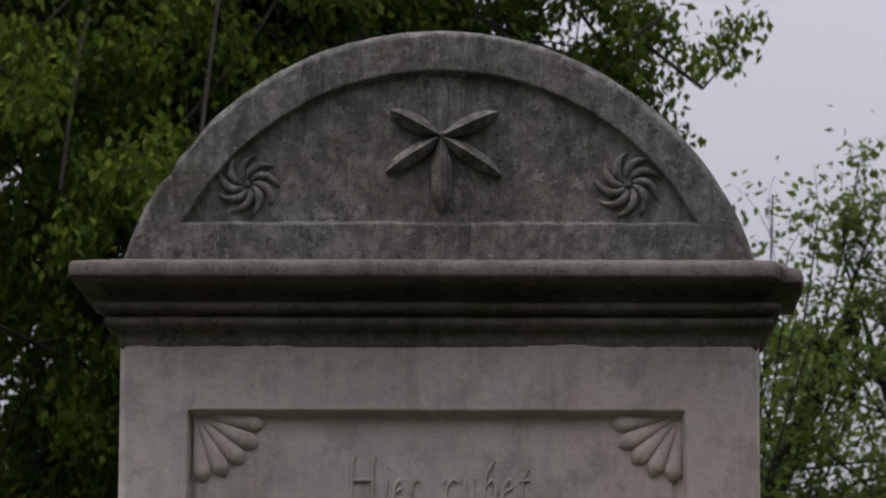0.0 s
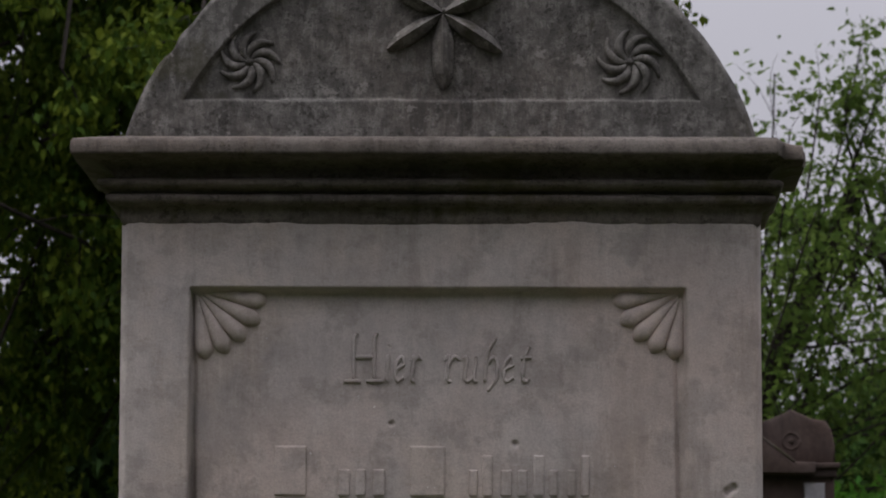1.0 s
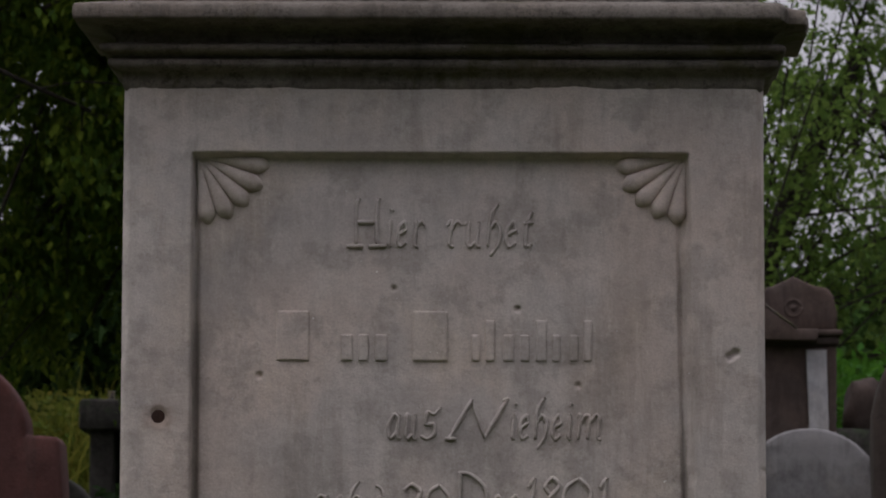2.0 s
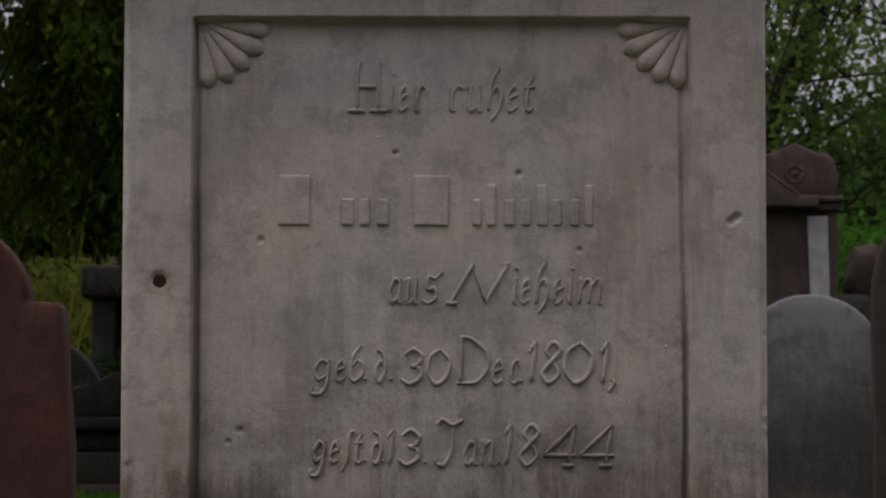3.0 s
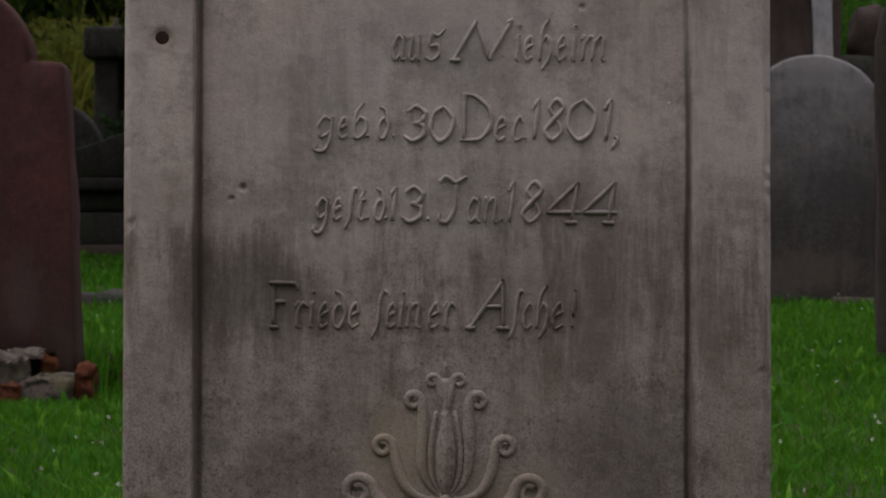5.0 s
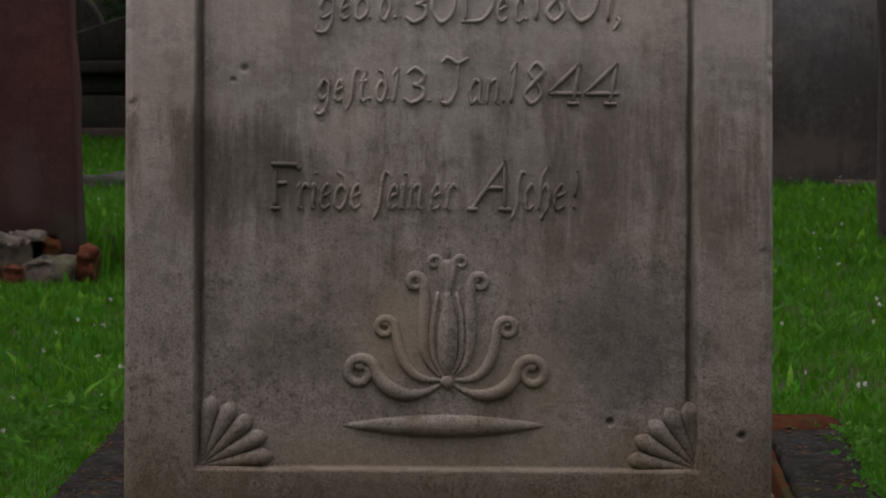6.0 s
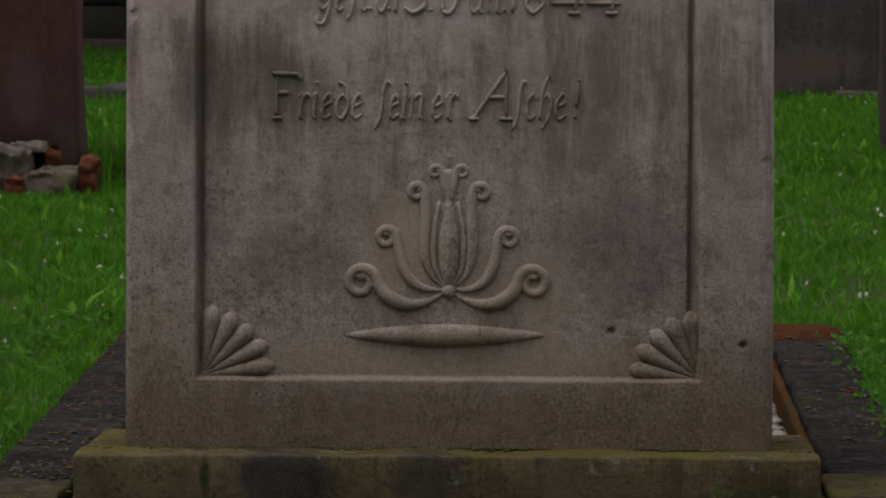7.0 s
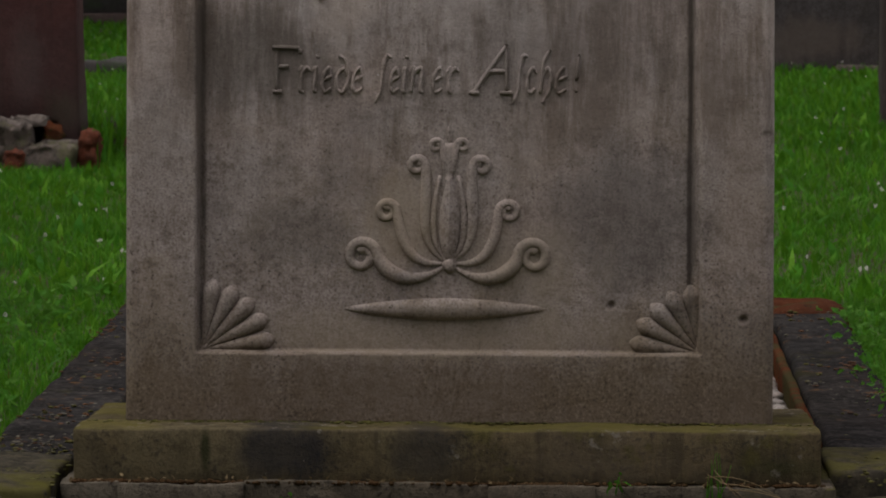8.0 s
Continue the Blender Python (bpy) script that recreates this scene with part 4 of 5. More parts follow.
border = thing("grave_border", (0, 0.9, -0.12), "dark stone kerb border round a grave, spotted with orange lichen", "grave border")
part("side_kerb", sloped(block(-0.588, -0.462, 0.07, 2.0, -0.2, -0.052, 0.008, 34, 0.005, 1.0)), kerb_stone, border, "dark kerb with orange lichen", True)
part("side_kerb", sloped(block(0.479, 0.602, 0.19, 1.83, -0.2, -0.052, 0.01, 34, 0.006, 4.0)), kerb_stone, border, "dark kerb, partly overgrown", True)
part("back_kerb", sloped(block(-0.6, 0.615, 1.84, 2.16, -0.2, -0.05, 0.03, 24, 0.014, 6.0)), red_kerb_stone, border, "rusty red kerb", True)
part("corner_kerb", sloped(block(-0.63, -0.472, -0.25, 0.062, -0.2, -0.05, 0.006, 40, 0.006, 8.0)), front_kerb_stone, border, "mossy corner kerb", True)
part("corner_kerb", sloped(block(0.468, 0.66, -0.04, 0.184, -0.2, -0.05, 0.006, 40, 0.006, 9.0)), front_kerb_stone, border, "mossy corner kerb", True)
part("front_kerb", block(-0.45, 0.468, -0.33, -0.14, -0.2, -0.098, 0.006, 40, 0.008, 10.0), front_kerb_stone, border, "mossy front kerb", True)
part("front_kerb", block(0.471, 0.7, -0.34, -0.045, -0.2, -0.082, 0.006, 40, 0.012, 11.0), front_kerb_stone, border, "crumbling front kerb", True)
part("brick", block(-0.497, -0.472, -0.295, -0.258, -0.15, -0.074, 0.004, 80, 0.008, 12.0), brick_red, border, "", True)
part("chip", block(-0.478, -0.455, -0.27, -0.2, -0.15, -0.075, 0.004, 80, 0.006, 13.0), rubble_stone, border, "pale broken chip", True)
part("chip", block(-0.62, -0.522, -0.32, -0.258, -0.15, -0.068, 0.004, 60, 0.006, 14.0), rubble_stone, border, "pale broken chip", True)
part("infill", sloped(block(0.4565, 0.4705, -0.13, 0.292, -0.2, -0.06, 0.003, 40, 0.003, 15.0)), front_kerb_stone, border, "dark soil and mortar infill", True)
part("infill", sloped(block(-0.4605, -0.4565, -0.1, 0.4, -0.2, -0.078, 0.001, 40, 0.001, 16.0)), front_kerb_stone, border, "dark soil and mortar infill", True)
part("inner_lining", sloped(block(0.463, 0.4775, 0.3, 1.82, -0.2, -0.058, 0.004, 14, 0.003, 7.0)), red_kerb_stone, border, "rusty red inner face", True)


def pebble_mesh(count):
    base = bmesh.new()
    bmesh.ops.create_icosphere(base, subdivisions=2, radius=1)
    bv = np.array([v.co[:] for v in base.verts])
    bf = np.array([[v.index for v in f.verts] for f in base.faces])
    base.free()
    V, F = [], []
    for i in range(count):
        y = rng.uniform(0.31, 1.8)
        x = rng.uniform(0.405, 0.458) if i < count * 0.6 else rng.uniform(-0.45, 0.46)
        s = rng.uniform(0.0045, 0.0095) * np.array([1, rng.uniform(0.7, 1.2), rng.uniform(0.55, 0.85)])
        lump = 1 + 0.12 * np.sin(bv[:, :1] * 2.3 + i) * np.cos(bv[:, 1:2] * 2.9 + 2 * i)
        a = rng.uniform(0, 6.28)
        q = bv * lump * s
        q = np.stack([q[:, 0] * math.cos(a) - q[:, 1] * math.sin(a), q[:, 0] * math.sin(a) + q[:, 1] * math.cos(a), q[:, 2]], 1)
        V.append(q + np.array([x, y, -0.106 + 0.05 * y + s[2] * rng.uniform(0.4, 2.3)]))
        F.append(bf + i * len(bv))
    return np.concatenate(V), np.concatenate(F).tolist()




def cushions(spots, low, high, flat):
    """Small lumps of moss or lichen sitting on the stone at the given places."""
    base = bmesh.new()
    bmesh.ops.create_icosphere(base, subdivisions=2, radius=1)
    bv = np.array([v.co[:] for v in base.verts])
    bf = np.array([[v.index for v in f.verts] for f in base.faces])
    base.free()
    V, F = [], []
    for i, p in enumerate(spots):
        s = rng.uniform(low, high) * np.array([1, rng.uniform(0.6, 1.6), flat * rng.uniform(0.6, 1.3)])
        lump = 1 + 0.3 * np.sin(bv[:, :1] * 4 + i) * np.cos(bv[:, 1:2] * 5 + 2 * i)
        V.append(bv * lump * s + np.array(p))
        F.append(bf + i * len(bv))
    return np.concatenate(V), np.concatenate(F).tolist()


def kerb_spots(count, seed, reach=(0.1, 1.9)):
    r = np.random.default_rng(seed)
    y = r.uniform(reach[0], reach[1], count)
    x = np.where(r.uniform(0, 1, count) < 0.72, r.uniform(-0.58, -0.47, count), r.uniform(0.488, 0.596, count))
    # most crusts sit in loose colonies
    nest = r.integers(0, 26, count)
    crowd = r.uniform(0, 1, count) < 0.7
    x = np.where(crowd, np.where(x[nest] < 0, np.clip(x[nest] + r.normal(0, 0.014, count), -0.585, -0.466), np.clip(x[nest] + r.normal(0, 0.014, count), 0.485, 0.598)), x)
    y = np.where(crowd, np.clip(y[nest] + r.normal(0, 0.07, count), reach[0], reach[1]), y)
    return np.stack([x, y, -0.052 + 0.05 * y], 1)


def ledge_spots(count, seed):
    r = np.random.default_rng(seed)
    x = r.uniform(-0.45, 0.45, count)
    return np.stack([x, -0.003 - abs(r.normal(0, 0.012, count)), np.full(count, 0.0005)], 1)


tagged(mesh_object("orange_lichen", *cushions(kerb_spots(420, 91), 0.001, 0.0048, 0.3), orange_lichen), "orange lichen crusts on the dark kerbs", "lichen", kind="stuff")
tagged(mesh_object("pale_lichen", *cushions(kerb_spots(260, 92), 0.001, 0.0035, 0.4), pale_lichen), "pale lichen flakes on the dark kerbs", "lichen", kind="stuff")
tagged(mesh_object("moss", *cushions(np.concatenate([kerb_spots(160, 93), kerb_spots(260, 94, (-0.2, 0.16)), ledge_spots(240, 95)]), 0.0012, 0.0045, 0.4), cushion_moss), "olive moss cushions on kerbs and plinth", "moss", kind="stuff")
def slab_spots(count, seed):
    r = np.random.default_rng(seed)
    nest = r.uniform(-0.44, 0.45, 22)
    x = np.clip(nest[r.integers(0, 22, count)] + r.normal(0, 0.03, count), -0.45, 0.455)
    return np.stack([x, r.uniform(-0.126, -0.1135, count), np.full(count, -0.0645)], 1)


tagged(mesh_object("dry_moss", *cushions(slab_spots(520, 97), 0.0012, 0.0042, 0.7), dry_moss), "dry brown moss crumbs on the footing slab", "moss", kind="stuff")
tagged(mesh_object("gravel", *pebble_mesh(2600), pebble_white), "white and grey pebbles filling the grave border", "gravel", kind="stuff")

# ---- other graves ----
red = thing("red_headstone", (-1.45, 6.2, 0.27), "dark red sandstone headstone with shoulders and arched top", "gravestone")
outline = [(-1.80, 0.292), (-1.17, 0.292), (-1.155, 0.222), (-1.106, 0.222), (-1.12, 0.6), (-1.145, 1.03), (-1.155, 1.045), (-1.235, 1.05)] + [p for p in arc_points(-1.475, 1.03, 0.245, 8, 172, 22)] + [(-1.715, 1.05), (-1.79, 1.045)]
part("slab", outline_slab(outline, 6.12, 6.3, 0.012, 14, 0.006, 1.5), red_stone, red, "", True)

rubble = thing("broken_base", (-1.3, 6.05, 0.18), "broken rubble base of pale stone lumps and bricks", "rubble")
part("stone_lump", crumbled(block(-1.47, -1.228, 5.93, 6.1, 0.15, 0.296, 0.012, 90, 0.016, 21)), rubble_stone, rubble, "pale lichened lump", True)
part("stone_lump", crumbled(block(-1.232, -1.1, 5.9, 6.02, 0.14, 0.234, 0.008, 90, 0.012, 22)), rubble_stone, rubble, "pale lichened slab", True)
part("stone_lump", crumbled(block(-1.75, -1.46, 5.95, 6.15, 0.13, 0.27, 0.015, 30, 0.018, 23)), rubble_stone, rubble, "", True)
# blackened block added where the hollow behind the lumps lies in shade
part("stone_lump", crumbled(block(-1.78, -1.165, 6.13, 6.33, 0.1, 0.29, 0.008, 30, 0.014, 24)), dark_stone, rubble, "dark filler for the shaded void under the stone", True)
part("mortar_strip", crumbled(block(-1.268, -1.19, 6.02, 6.12, 0.286, 0.3, 0.003, 90, 0.008, 34)), rubble_stone, rubble, "crumbling pale mortar", True)
part("brick", crumbled(block(-1.096, -1.054, 5.94, 6.03, 0.14, 0.268, 0.012, 90, 0.016, 25)), brick_red, rubble, "", True)
part("brick", crumbled(block(-1.275, -1.236, 5.86, 5.92, 0.13, 0.222, 0.01, 90, 0.014, 26)), brick_red, rubble, "", True)
part("brick", crumbled(block(-1.196, -1.156, 6.04, 6.12, 0.19, 0.285, 0.008, 90, 0.014, 27)), red_kerb_stone, rubble, "dull red brick set back", True)
loose = thing("loose_brick", (-0.995, 6.3, 0.18), "small orange brick fragment lying in the grass", "brick")
part("fragment", block(-1.012, -0.972, 6.28, 6.34, 0.16, 0.26, 0.01, 60, 0.012, 28), brick_red, loose, "", True)
paler = thing("field_stone", (-1.09, 6.75, 0.22), "pale rounded field stone in long grass", "stone")
part("lump", block(-1.105, -1.065, 6.55, 6.62, 0.19, 0.315, 0.018, 80, 0.018, 29), rubble_stone, paler, "", True)

low = thing("kerb_fragment", (-1.5, 10.5, 0.4), "low grey kerb fragment with white lichen on top", "kerb")
part("fragment", block(-1.62, -1.2, 10.42, 10.62, 0.34, 0.452, 0.015, 30, 0.02, 31), dark_stone, low, "dark mossy kerb", True)
part("crust", block(-1.4, -1.215, 10.43, 10.6, 0.44, 0.474, 0.012, 50, 0.016, 35), rubble_stone, low, "white lichen crust", True)

arched = thing("grey_headstone", (1.08, 11.25, 0.44), "pale grey round-topped headstone stained dark below", "gravestone")
ol = [(0.845, 0.38), (1.315, 0.38), (1.312, 1.225)] + arc_points(1.08, 1.06, 0.288, 36, 144, 18) + [(0.848, 1.225)]
part("slab", outline_slab(ol, 11.2, 11.32, 0.012, 14, 0.004, 2.5), grey_stone, arched, "", True)
part("footing", block(1.15, 1.33, 11.08, 11.19, 0.38, 0.447, 0.006, 40, 0.006, 36), rubble_stone, arched, "pale edge of a footing in the grass", True)

tomb = thing("brown_monument", (1.0, 13.2, 0.5), "brown sandstone monument with gabled head and white tablet", "monument")
part("shaft", block(0.62, 1.295, 13.02, 13.4, 0.45, 1.79, 0.01, 10, 0.004, 41), brown_stone, tomb, "", True)
part("cornice", block(0.58, 1.318, 12.985, 13.43, 1.824, 1.85, 0.008, 14, 0.003, 42), brown_stone, tomb, "", True)
part("bed_moulding", block(0.6, 1.306, 13.0, 13.41, 1.785, 1.823, 0.01, 14, 0.003, 45), soot_brown_stone, tomb, "", True)
head = [(0.93, 1.851), (1.298, 1.851), (1.299, 1.92), (1.285, 1.995), (1.262, 2.025), (1.205, 2.033), (1.16, 2.056), (1.12, 2.076), (1.08, 2.056), (1.03, 2.033), (0.975, 2.02), (0.945, 1.99), (0.932, 1.92)]
hd = part("gable_head", outline_slab(head, 13.06, 13.34, 0.012, 14, 0.005, 43), brown_stone, tomb, "", True)
ring = [(1.12 + 0.034 * math.cos(a), 1.942 + 0.034 * math.sin(a)) for a in (2 * math.pi * i / 28 for i in range(29))]
part_vf("rosette_ring", *ridge(ring, [0.006] * 29, 13.06, 1.2), brown_stone, hd)
part_vf("rosette_knob", *ridge([(1.108, 1.942), (1.12, 1.942), (1.132, 1.942)], [0.006, 0.014, 0.006], 13.06, 1.0), brown_stone, hd)
part("pediment", outline_slab([(0.6, 1.80), (1.215, 1.80), (1.215, 1.848), (1.13, 1.85), (0.9075, 2.012), (0.685, 1.85), (0.6, 1.848)], 12.93, 13.05, 0.008, 14, 0.003, 44), brown_stone, tomb, "", True)
part_vf("raking_trim", *ridge([(0.9075 + 0.2225 * t, 2.012 - 0.165 * t) for t in (0, 0.25, 0.5, 0.75, 1)], [0.0045] * 5, 12.93, 1.2), rubble_stone, tomb, "pale raking edge")
tb = outline_slab([(1.183, 1.40), (1.262, 1.40), (1.252, 1.765), (1.168, 1.765)], 12.995, 13.025, 0.004)
part("tablet", tb, white_marble, tomb, "white marble tablet")

edge_stone = thing("brown_headstone", (1.32, 7.7, 0.27), "brown weathered headstone with arched top", "gravestone")
part("slab", outline_slab([(1.073, 0.2), (1.645, 0.2), (1.65, 1.25)] + arc_points(1.36, 1.2, 0.29, 6, 174, 20) + [(1.068, 1.2)], 7.65, 7.8, 0.015, 14, 0.006, 3.5), soot_brown_stone, edge_stone, "", True)
pale = thing("white_headstone", (1.5, 12.3, 0.5), "small white marble headstone", "gravestone")
part("slab", outline_slab([(1.335, 0.42), (1.7, 0.42), (1.7, 0.85)] + arc_points(1.5175, 0.78, 0.19, 20, 160, 10) + [(1.335, 0.85)], 12.3, 12.4, 0.01), white_marble, pale, "", True)
scrolled = thing("scrolled_monument", (1.65, 14.1, 0.6), "dark stone monument with a broken scrolled top", "monument")
part("block", block(1.33, 2.0, 14.0, 14.35, 0.5, 1.5, 0.03, 12, 0.02, 51), dark_stone, scrolled, "", True)
part("scroll", block(1.405, 1.56, 14.02, 14.22, 1.48, 1.71, 0.05, 30, 0.035, 52), brown_stone, scrolled, "brown broken scroll", True)

vault = thing("gabled_tomb", (-1.8, 15.2, 0.6), "blackened stepped tomb with a low gabled lid", "tomb")
part("base", block(-2.6, -1.0, 14.9, 15.7, 0.52, 0.67, 0.012, 8, 0.006, 61), brown_stone, vault, "", True)
part("lower_tier", block(-2.5, -1.1, 15.0, 15.6, 0.66, 0.82, 0.02, 8, 0.006, 62), dark_stone, vault, "", True)
part("upper_tier", block(-2.44, -1.16, 15.05, 15.55, 0.82, 0.92, 0.02, 8, 0.006, 63), dark_stone, vault, "", True)
part("lid_slab", block(-2.5, -1.1, 14.98, 15.6, 0.92, 0.98, 0.015, 8, 0.006, 64), dark_stone, vault, "", True)
part("gable_lid", outline_slab([(-2.4, 0.98), (-1.2, 0.98), (-1.2, 1.0), (-1.78, 1.19), (-1.82, 1.19), (-2.4, 1.0)], 15.0, 15.58, 0.01, 8, 0.006, 65), dark_stone, vault, "", True)
round_top = thing("rounded_headstone", (-2.28, 16.3, 0.65), "grey rounded headstone behind the tomb", "gravestone")
part("slab", outline_slab([(-2.62, 0.6), (-2.06, 0.6), (-2.06, 1.13)] + arc_points(-2.34, 1.1, 0.285, 6, 174, 16) + [(-2.62, 1.13)], 16.2, 16.34, 0.02, 10, 0.006, 66), dark_stone, round_top, "", True)
capped = thing("capped_monument", (-1.8, 17.1, 0.7), "dark capped stone monument overgrown with ivy", "monument")
part("cap", block(-2.23, -1.3, 16.85, 17.35, 1.62, 1.78, 0.015, 8, 0.006, 71), dark_stone, capped, "", True)
part("pillar", block(-2.18, -2.06, 16.9, 17.05, 0.62, 1.63, 0.01, 8, 0.005, 72), dark_stone, capped, "", True)
part("pillar", block(-1.48, -1.36, 16.9, 17.05, 0.62, 1.63, 0.01, 8, 0.005, 73), dark_stone, capped, "", True)
part("back_panel", block(-2.16, -1.38, 17.06, 17.3, 0.62, 1.63, 0.01, 8, 0.005, 74), dark_stone, capped, "", True)
for px, ph, pm in ((-2.17, 2.0, white_marble), (-2.33, 1.98, rubble_stone)):
    post = thing("pale_post", (px, 19.5, 0.85), "thin pale post standing in tall grass", "post", "posts in the meadow")
    part("shaft", block(px - 0.018, px + 0.018, 19.48, 19.52, 0.8, ph, 0.006), pm, post)

# ---- plants ----


def leaves_mesh(places, size, droop=0.5, seed=1):
    """Many small leaves at the given places: verts and faces."""
    r = np.random.default_rng(seed)
    out = [(0, 0), (0.3, 0.4), (0, 1.0), (-0.3, 0.4)]
    tris = [(0, 1, 2), (0, 2, 3)]
    z = [0, 0.08, -0.08, 0.08]
    p = np.array([(a, b, c) for (a, b), c in zip(out, z)])
    n = len(places)
    s = size * r.uniform(0.6, 1.25, n)
    yaw = r.uniform(0, 2 * np.pi, n)
    pitch = r.normal(-droop, 0.65, n)
    roll = r.normal(0, 0.6, n)
    cy, sy, cp, sp, cr, sr = np.cos(yaw), np.sin(yaw), np.cos(pitch), np.sin(pitch), np.cos(roll), np.sin(roll)
    x, y, zz = p[None, :, 0], p[None, :, 1], p[None, :, 2]
    x1, z1 = x * cr[:, None] + zz * sr[:, None], -x * sr[:, None] + zz * cr[:, None]
    y2, z2 = y * cp[:, None] - z1 * sp[:, None], y * sp[:, None] + z1 * cp[:, None]
    x3, y3 = x1 * cy[:, None] - y2 * sy[:, None], x1 * sy[:, None] + y2 * cy[:, None]
    V = np.stack([x3, y3, z2], -1) * s[:, None, None] + np.asarray(places)[:, None, :]
    k = len(out)
    faces = []
    for base in range(0, n * k, k):
        faces.extend(tuple(base + i for i in t) for t in tris)
    return V.reshape(-1, 3), faces


def branch_tube(path, r0, r1, sides=7):
    p = np.array(path, float)
    t = np.gradient(p, axis=0)
    t /= np.linalg.norm(t, axis=1)[:, None] + 1e-9
    a = np.cross(t, np.array([0.31, 0.95, 0.1]))
    a /= np.linalg.norm(a, axis=1)[:, None] + 1e-9
    b = np.cross(t, a)
    n = len(p)
    ang = np.linspace(0, 2 * np.pi, sides, endpoint=False)
    rr = np.linspace(r0, r1, n)
    V = p[:, None, :] + rr[:, None, None] * (a[:, None, :] * np.cos(ang)[None, :, None] + b[:, None, :] * np.sin(ang)[None, :, None])
    faces = []
    for i in range(n - 1):
        for k in range(sides):
            k2 = (k + 1) % sides
            faces.append((i * sides + k, i * sides + k2, (i + 1) * sides + k2, (i + 1) * sides + k))
    return V.reshape(-1, 3), faces


def curved(a, b, sag, r, n=10):
    a, b = np.array(a, float), np.array(b, float)
    mid = (a + b) / 2 + r.normal(0, 0.08, 3) * np.linalg.norm(b - a) + np.array([0, 0, sag])
    t = np.linspace(0, 1, n)[:, None]
    return (1 - t) ** 2 * a + 2 * (1 - t) * t * mid + t ** 2 * b


def tree(name, label, foot, trunk_top, trunk_r, crown, radii, limbs, twigs, leaves_each, leaf_size, leaf_mat, seed, spread=0.12, extra=(), upright=0.0, droop=0.5, lowest=-1.0, limb_share=0.28):
    """A tree: tapered trunk, curved limbs, twigs, and a crown of single leaves along the twigs."""
    r = np.random.default_rng(seed)
    t = thing(name, foot, label, "tree")
    trunk = curved(foot, trunk_top, 0, r, 14)
    part_vf("trunk", *branch_tube(trunk, trunk_r, trunk_r * 0.35, 12), bark, t, "dark bark")
    spots = []
    crown, radii = np.array(crown), np.array(radii)
    ends = []
    while len(ends) < limbs:
        q = r.normal(0, 1, 3)
        q /= np.linalg.norm(q)
        if q[2] > lowest:
            ends.append(crown + q * radii * r.uniform(0.55, 0.95))
    ends += [np.array(e) for e in extra]
    for e in ends:
        start = trunk[int(r.integers(4, 14))]
        limb = curved(start, e, -0.1 * np.linalg.norm(e - start) * r.uniform(-1, 1), r, 12)
        wood = [branch_tube(limb, trunk_r * limb_share, trunk_r * 0.04, 6)]
        for k in range(twigs):
            a = limb[int(r.integers(4, 12))]
            d = r.normal(0, 1, 3) + np.array([0, 0, upright])
            d /= np.linalg.norm(d)
            b = a + d * r.uniform(0.35, 0.95) * radii.mean() * 0.3
            tw = curved(a, b, 0.04, r, 6)
            wood.append(branch_tube(tw, trunk_r * 0.02, trunk_r * 0.008, 4))
            w = r.uniform(0.4, 1, leaves_each)
            c = tw[0] + (tw[-1] - tw[0]) * w[:, None] + r.normal(0, spread, (leaves_each, 3)) * np.array([1, 1, 0.8])
            spots.append(c)
        part_vf("limb", *join(wood), bark, t)
    part_vf("crown", *leaves_mesh(np.concatenate(spots), leaf_size, droop, seed), leaf_mat, t, "dense leafy crown", smooth=False)
    return t


tree("maple_tree", "old maple with dense yellow-green drooping foliage", (-1.15, 13.6, 0.5), (-1.35, 14.0, 6.6), 0.24, (-2.15, 14.3, 4.75), (2.05, 2.2, 3.0), 165, 8, 190, 0.05, maple_leaf, 3, 0.066,
     extra=[(-2.2, 13.2, 2.3), (-2.5, 13.3, 2.5), (-1.6, 13.0, 2.4), (-1.9, 13.0, 2.7), (0.1, 14.0, 4.5), (0.4, 14.0, 4.4), (-0.2, 14.2, 4.3), (0.3, 14.3, 4.1), (0.5, 14.2, 3.9), (0.2, 13.9, 4.8), (0.45, 14.0, 4.7), (0.0, 13.8, 4.9)]
     + [(0.62, 14.0, 4.42), (0.8, 14.0, 4.1), (0.68, 14.0, 3.85), (0.45, 13.9, 4.15)]
     + [(-3.3 + 0.17 * k, 11.7 + 0.4 * (k % 3), 3.1 + 0.17 * (k % 4)) for k in range(14)]
     + [(-2.05, 13.6, 1.95), (-2.4, 13.6, 1.85), (-1.85, 13.7, 1.95), (-2.6, 13.5, 1.8), (-2.25, 13.9, 2.0), (-1.7, 13.8, 2.0)], droop=1.0, upright=-0.7, limb_share=0.04)
tree("pear_tree", "slender pear tree with sparse small leaves", (0.7, 20.0, 0.85), (1.9, 20.2, 4.0), 0.13, (2.3, 20.0, 3.1), (1.75, 1.5, 1.05), 38, 12, 16, 0.062, pear_leaf, 5, 0.07,
     extra=[(1.4, 20, 4.6), (1.66, 20.0, 4.5), (1.89, 20, 4.75), (2.05, 20, 4.6), (2.3, 20, 4.5), (1.3, 20, 3.9), (1.8, 20, 3.9), (2.2, 20, 4.1), (1.5, 20.2, 4.3), (1.79, 19.8, 4.4), (1.98, 20.1, 4.3)], upright=1.1, droop=0.3, limb_share=0.08)
tree("round_bushy_tree", "bushy dark green tree behind the monuments", (2.6, 23.0, 0.9), (2.7, 23.2, 3.0), 0.12, (2.5, 23.2, 2.5), (1.9, 1.4, 1.0), 85, 14, 30, 0.08, hedge_leaf, 9, 0.12, limb_share=0.04)


